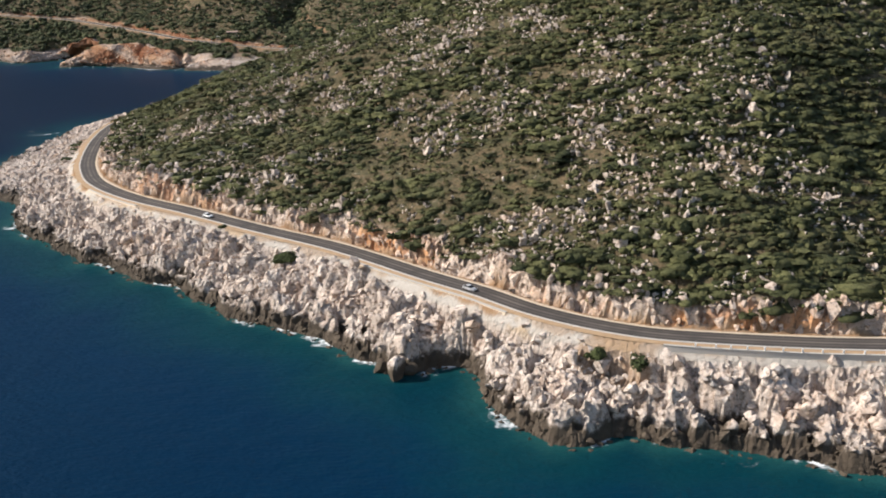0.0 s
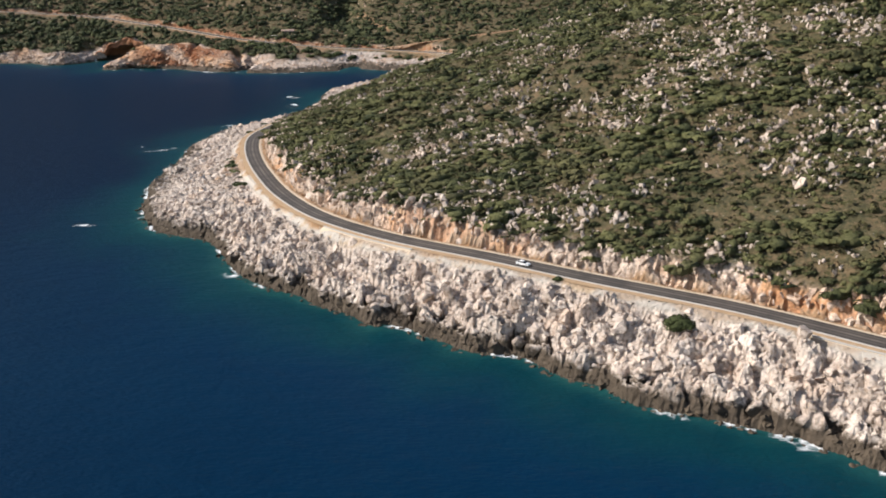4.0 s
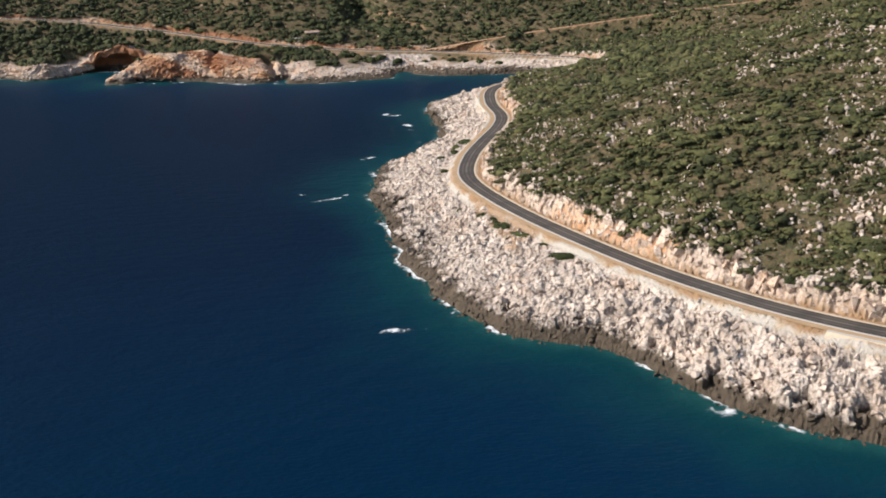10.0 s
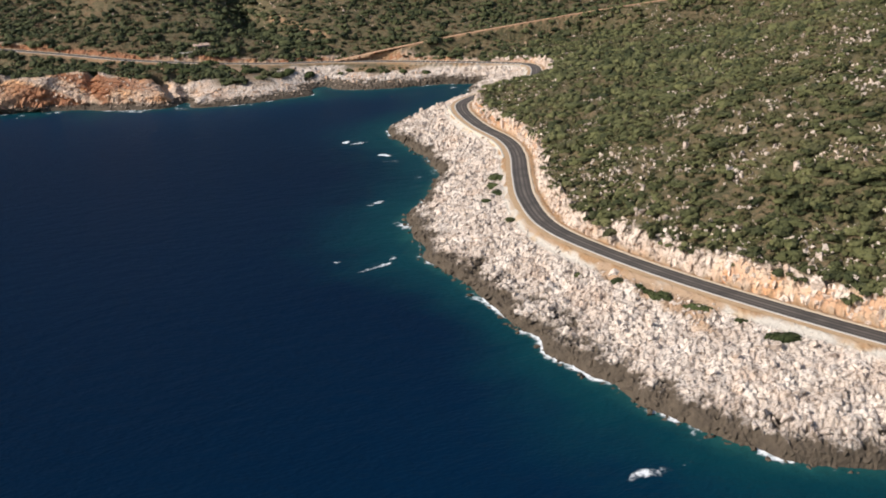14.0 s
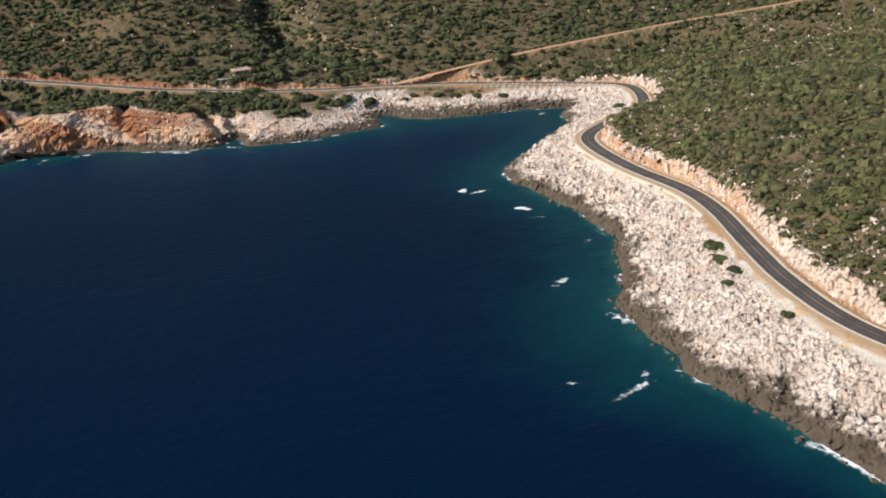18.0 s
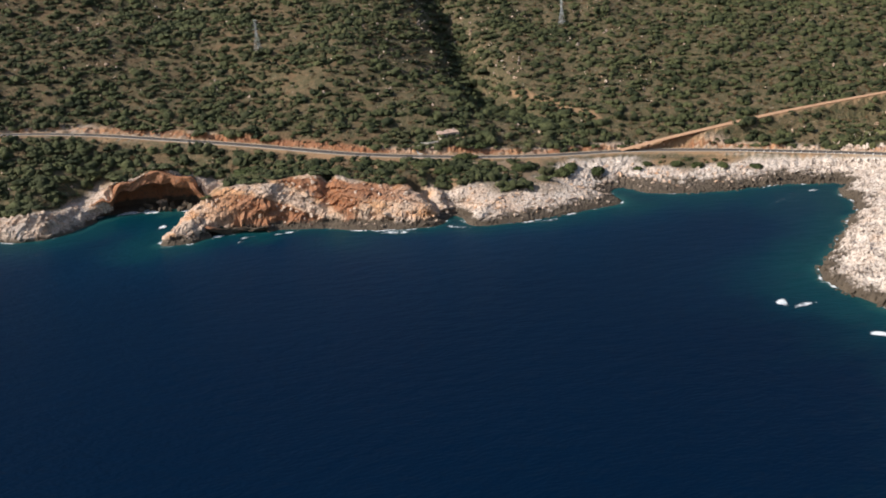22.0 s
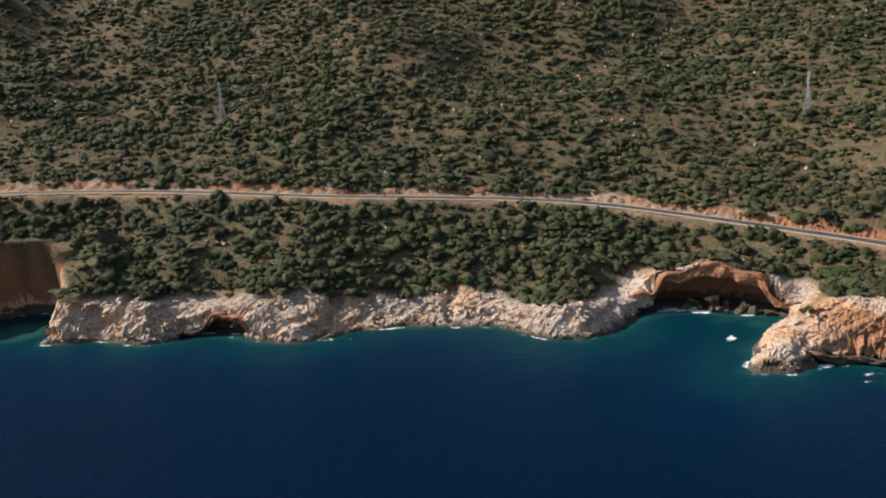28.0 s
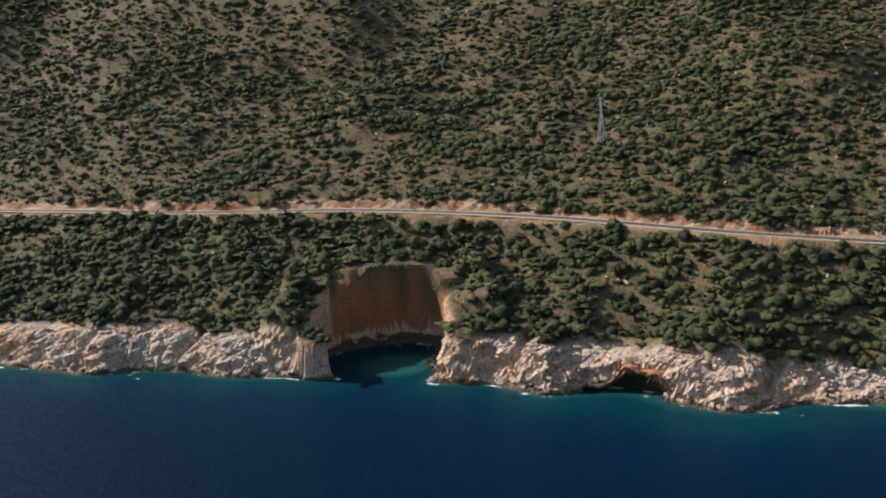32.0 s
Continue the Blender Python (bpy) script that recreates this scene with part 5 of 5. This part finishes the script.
def hut(at, heading):
    base = thing("hut", "small whitewashed stone hut with a faded pinkish roof above the road", "hut")
    L, D, H = 12.0, 6.5, 3.1
    part("back_wall", box(L, 0.35, H + 2, (0, D / 2, H / 2 - 1)), M_WALLPAINT, base)
    part("side_wall", box(0.35, D - 0.36, H + 2, (-L / 2 + 0.18, -0.18, H / 2 - 1)), M_WALLPAINT, base)
    part("side_wall", box(0.35, D - 0.36, H + 2, (L / 2 - 0.18, -0.18, H / 2 - 1)), M_WALLPAINT, base)
    # front wall with a door and two openings
    y = -D / 2 + 0.9
    for x0, x1 in ((-5.6, -4.2), (-2.2, -1.2), (0.2, 1.2), (4.0, 5.6)):
        part("pier", box(x1 - x0, 0.35, H + 2, ((x0 + x1) / 2, y, H / 2 - 1)), M_WALLPAINT, base)
    for x0, x1 in ((-4.2, -2.2), (1.2, 4.0)):
        part("sill_wall", box(x1 - x0, 0.33, 1.0 + 2, ((x0 + x1) / 2, y, 0.5 - 1)), M_WALLPAINT, base)
        win = part("window", box(x1 - x0, 0.06, 1.3, ((x0 + x1) / 2, y + 0.08, 1.65)), M_GLASS, base, "dark window")
        part("window_frame", box(0.08, 0.1, 1.3, ((x0 + x1) / 2, y + 0.06, 1.65)), M_DARKWOOD, win)
    part("lintel", box(11.2, 0.33, 0.8, (0, y, 2.7)), M_WALLPAINT, base)
    part("door", box(1.4, 0.08, 2.3, (-0.5, y + 0.06, 1.15)), M_DARKWOOD, base, "dark wooden door")
    bm = bmesh.new()
    o = 0.45
    pts = [(-L / 2 - o, -D / 2 + 0.3, H + 0.0), (L / 2 + o, -D / 2 + 0.3, H + 0.0), (L / 2 + o, D / 2 + o, H + 0.9), (-L / 2 - o, D / 2 + o, H + 0.9)]
    lower = [bm.verts.new(p) for p in pts]
    upper_ = [bm.verts.new((p[0], p[1], p[2] + 0.28)) for p in pts]
    bm.faces.new(lower[::-1])
    bm.faces.new(upper_)
    for k in range(4):
        bm.faces.new((lower[k], lower[(k + 1) % 4], upper_[(k + 1) % 4], upper_[k]))
    roof = part("roof", bm, M_TILE, base, "faded pinkish tiled roof")
    for k in range(18):
        x = -L / 2 - o + 0.4 + k * (L + 2 * o - 0.8) / 17
        bm = box(0.34, D + o - 0.3, 0.1, (x, o / 2 + 0.15, H + 0.76))
        bmesh.ops.rotate(bm, verts=bm.verts[:], cent=(x, o / 2 + 0.15, H + 0.76), matrix=Matrix.Rotation(math.atan2(0.9, D + o - 0.3), 3, "X"))
        part("tile_row", bm, M_TILE, roof)
    part("terrace", box(15.5, 4.2, 1.6, (1.0, -D / 2 - 1.6, -0.75), 0.08), M_DIRT, base, "reddish earth terrace")
    part("terrace_wall", box(15.7, 0.4, 1.7, (1.0, -D / 2 - 3.8, -0.75), 0.06), M_GRAVEL, base, "low rubble terrace wall")
    for x in (-4.6, 0.6, 4.8):
        part("veranda_post", box(0.22, 0.22, H - 0.2, (x, -D / 2 + 0.1, H / 2 - 0.1), 0.02), M_WALLPAINT, base)
    part("chimney", box(0.7, 0.7, 1.4, (4.6, 1.8, H + 1.5), 0.03), M_WALLPAINT, base)
    base.matrix_world = pose(*at, 0, 0, heading)
    return base


def level(x, y):
    return float(terrain(np.array([float(x)]), np.array([float(y)]))["z"][0])


hut((-241.5, 1066.0, level(-241.5, 1063) + 0.4), 4)
# stepped path from the road to the hut
pc = spline([(-262, 1056), (-264, 1061), (-259, 1066), (-255, 1064), (-249, 1063)], 1.0)
pz = terrain(pc[:, 0].copy(), pc[:, 1].copy())["z"]
v, f = ribbon(np.column_stack([pc, pz]), [-0.7, -0.6, 0.6, 0.7], [-0.3, 0.45, 0.45, -0.3])
tagged(new("garden_path", mesh_of("garden_path", v, f, M_CONCRETE)), "narrow pale concrete path up to the hut", "path", kind="structure")

# ---- pylons ----
M_STEEL = plain_material("galvanised_steel", (0.34, 0.35, 0.35), (0.46, 0.47, 0.47), 0.6, 0.5, 0.6, 0)


def bar(bm, a, c, w):
    a, c = Vector(a), Vector(c)
    q = (c - a).to_track_quat("Z", "Y").to_matrix().to_4x4()
    bmesh.ops.create_cube(bm, size=1, matrix=Matrix.Translation((a + c) / 2) @ q @ Matrix.Diagonal((w, w, (c - a).length, 1)))


def pylon(at, height):
    base = thing("pylon", "grey galvanised lattice power pylon standing among the shrubs", "pylon", group="pylons on the slope")
    waist, half = height * 0.62, 2.1

    def corner(sx, sy, z):
        k = half * (1 - 0.78 * min(z / waist, 1))
        return (sx * k, sy * k, z)

    for sx in (-1, 1):
        for sy in (-1, 1):
            bm = bmesh.new()
            bar(bm, corner(sx, sy, -1.0), corner(sx, sy, waist), 0.24)
            bar(bm, corner(sx, sy, waist), corner(sx, sy, height), 0.22)
            part("leg", bm, M_STEEL, base)
    for k in range(7):
        z0, z1 = height * k / 8, height * (k + 1) / 8
        bm = bmesh.new()
        for a, c in (((-1, -1), (1, -1)), ((1, -1), (1, 1)), ((1, 1), (-1, 1)), ((-1, 1), (-1, -1))):
            bar(bm, corner(*a, z0), corner(*c, z1), 0.12)
            bar(bm, corner(*c, z0), corner(*a, z1), 0.12)
            bar(bm, corner(*a, z1), corner(*c, z1), 0.12)
        part("brace", bm, M_STEEL, base)
    for z, w in ((height * 0.70, 3.4), (height * 0.82, 2.8), (height * 0.94, 2.2)):
        bm = bmesh.new()
        for s in (-1, 1):
            bar(bm, (0.3 * s, 0.4, z), (w * s, 0, z + 0.15), 0.14)
            bar(bm, (0.3 * s, -0.4, z), (w * s, 0, z + 0.15), 0.14)
            bar(bm, (0.3 * s, 0, z + 1.0), (w * s, 0, z + 0.2), 0.12)
        arm = part("crossarm", bm, M_STEEL, base)
        for s in (-1, 1):
            bm = bmesh.new()
            bmesh.ops.create_cone(bm, cap_ends=True, segments=8, radius1=0.14, radius2=0.10, depth=1.2, matrix=Matrix.Translation((w * s * 0.97, 0, z - 0.55)))
            part("insulator", bm, M_DARKWOOD, arm)
    base.matrix_world = pose(*at, 0, 0, 35)
    return base


for x, y, h in ((-324.5, 1221, 23), (-87, 1210, 20), (-675, 1277, 26)):
    pylon((x, y, level(x, y)), h)

# ---- single bushes near the road ----
BIG = [shrub_shape(60 + k, 420, 4, 0.6, 2) for k in range(4)]
M_BARK = plain_material("bark", (0.07, 0.05, 0.035), (0.12, 0.09, 0.065), 0.2, 0.9)
bush_meshes = [mesh_of("crown", v, f, M_BUSH, False, tint=np.full(len(v), 0.2 + 0.2 * k)) for k, (v, f) in enumerate(BIG)]
bm = bmesh.new()
for k in range(5):
    a = k * 1.3
    bar(bm, (0, 0, -0.3), (0.5 * math.cos(a), 0.5 * math.sin(a), 0.55), 0.09)
stem_mesh = bpy.data.meshes.new("stem")
bm.to_mesh(stem_mesh)
bm.free()
stem_mesh.materials.append(M_BARK)


def bush(x, y, wide, deep, tall, heading, kind, label):
    for _ in range(12):                      # clear of the road's edge
        i, c, d, sea_side = road_at(x, y)
        if math.hypot(x - c[0], y - c[1]) > 8.5 + deep / 3:
            break
        x, y = x + sea_side[0], y + sea_side[1]
    base = thing("mastic_bush", label, "bush", group="bushes beside the coastal road")
    for mesh in (bush_meshes[kind % 4], stem_mesh):
        ob = new(mesh.name, mesh)
        ob.parent = base
    base.matrix_world = pose(x, y, level(x, y) - 0.1, 0, 0, heading) @ Matrix.Diagonal((wide / 2.5, deep / 2.5, tall / 0.75, 1))


LOW = "low spreading green mastic bush on the pale shore rocks"
ROUND = "rounded dense green mastic bush below the road"
for k, (x, y, wide, deep, tall) in enumerate([
        (-204, 531, 6, 4, 1.5), (-203, 523, 3.5, 3, 1.0), (-199, 513, 7, 5, 1.5), (-195, 501, 7, 4, 1.2), (-186, 474, 8, 5, 1.8), (-191, 488, 3.5, 2.5, 1.0), (-188, 655, 9, 6, 1.6), (-196, 645, 6, 5, 1.3),
        (-193, 632, 5, 4, 1.9), (-207, 629, 4, 3, 0.9), (-211, 600, 4, 3, 1.0), (-216, 543, 4, 3, 0.8), (-206, 518, 4, 3, 1.0), (-64, 876, 8, 7, 1.8), (-50, 296, 9, 6, 2.2), (39, 212, 5, 4, 1.9), (49, 210, 8, 4, 1.8), (-72, 330, 3, 2, 0.8)]):
    bush(x, y, wide * 1.3, deep * 1.3, tall * 1.2, 40 * k, k, LOW)
for k, (x, y, wide, deep, tall) in enumerate([
        (-345, 1055, 16, 12, 4.0), (-330, 1045, 14, 11, 3.6), (-360, 1075, 15, 12, 3.8), (-318, 1040, 10, 8, 3.0), (-299, 1048, 10, 8, 3.0), (-285, 1036, 9, 7, 2.8), (-272, 1030, 12, 9, 3.4),
        (-262, 1017, 12, 9, 3.0), (-249, 1021, 9, 8, 2.8), (-219, 1014, 11, 8, 3.2), (-196, 1006, 12, 9, 3.4), (-187, 1012, 9, 8, 3.6), (-172, 1006, 10, 8, 3.6), (-127, 992, 8, 6, 2.4),
        (-118, 984, 9, 6, 2.4), (-106, 978, 9, 6, 2.4), (-92, 966, 8, 6, 2.2), (-142, 1002, 6, 5, 2.0), (-150, 1000, 5, 4, 1.8), (-655, 1192, 8, 7, 4.2), (-772, 1163, 9, 7, 3.2), (-762, 1166, 10, 8, 3.6), (-750, 1165, 9, 8, 3.6), (-739, 1163, 8, 7, 3.0), (-784, 1157, 8, 7, 3.0), (-757, 1175, 10, 9, 4.0), (-743, 1174, 9, 8, 4.0), (-770, 1175, 9, 8, 3.8), (-736, 1205, 8, 8, 5.0), (-722, 1200, 6, 6, 3.4),
        (-238, 1052, 13, 7, 3.0), (-226, 1052, 10, 7, 2.8), (-385, 1060, 9, 7, 2.4)]):
    bush(x, y, wide * 1.25, deep * 1.25, tall * 1.15, 53 * k, k, ROUND)

# ---- boulders that can be told apart on the shore ----


def boulder_mesh(seed, rust=0.05):
    vs, fs = lump(seed, 3, 0.35, 0.9)
    r = random.Random(seed)
    for k in range(12):                      # broken flat faces
        n = Vector((r.gauss(0, 1), r.gauss(0, 1), r.gauss(0.3, 0.8))).normalized()
        lim = r.uniform(0.38, 0.70)
        d = vs @ np.array(n)
        vs = vs - np.outer(np.clip(d - lim, 0, None) * 0.97, np.array(n))
    return mesh_of("boulder", vs, fs, M_STONE, False, rust=np.full(len(vs), rust))


boulders = [boulder_mesh(300 + k) for k in range(8)]
def block_mesh(seed):
    vs, fs = stone_shape(seed, 0.85, 0.55)
    return mesh_of("boulder", vs, fs, M_STONE, False, rust=np.full(len(vs), 0.6))


orange_boulders = [block_mesh(340 + k) for k in range(6)]
brng = np.random.default_rng(11)
x, y, g = scatter(-245, 120, 165, 880, 7.5, brng)
ok = np.where(g["on"] & ~g["up"] & (g["rock"] > 0.5) & (g["low"] > 2) & (g["ds"] > 0.5) & (brng.uniform(0, 1, x.size) < 0.25 + 0.6 * (y < 330)))[0][:280]
for k in ok:
    ob = new("boulder", boulders[int(brng.integers(0, 8))])
    s = brng.uniform(0.9, 2.0) * (1.0 + 0.5 * (y[k] < 330))
    ob.matrix_world = pose(x[k], y[k], g["z"][k] + 0.25 * s, *(brng.uniform(-25, 25, 2)), brng.uniform(0, 360)) @ Matrix.Diagonal((s * brng.uniform(0.8, 1.3), s, s * brng.uniform(0.7, 1.2), 1))
    ob.parent = ground
# the lone rock in the inlet and the fallen blocks of the cave
for x_, y_, s in ((-13, 224, 4.4), (-9, 227, 3.2), (-17, 228, 2.6), (-412, 1099, 4.6), (-406, 1095, 3.6), (-420, 1101, 3.8), (-400, 1091, 4.2), (-396, 1086, 3.4), (-410, 1091, 2.6), (-418, 1096, 2.4), (-403, 1087, 2.4), (-398, 1094, 3.6), (-391, 1082, 2.8), (-414, 1093, 2.0), (-424, 1099, 2.6), (-408, 1088, 1.6),
                  (-733, 1118, 2.6), (-737, 1124, 2.2), (-731, 1112, 2.0), (-736, 1130, 2.4), (-735, 1120, 1.6), (-738, 1142, 2.2), (-745, 1148, 1.8), (-752, 1151, 1.5), (-760, 1149, 1.7), (-766, 1146, 1.4), (-734, 1136, 1.9)):
    ob = new("boulder", orange_boulders[int(brng.integers(0, 6))] if y_ > 1000 else boulders[int(brng.integers(0, 8))])
    ob.matrix_world = pose(x_, y_, 0.3 * s + 0.4, *(brng.uniform(-20, 20, 2)), brng.uniform(0, 360)) @ Matrix.Diagonal((s, s * brng.uniform(0.8, 1.2), s * brng.uniform(0.8, 1.2), 1))
    ob.parent = ground
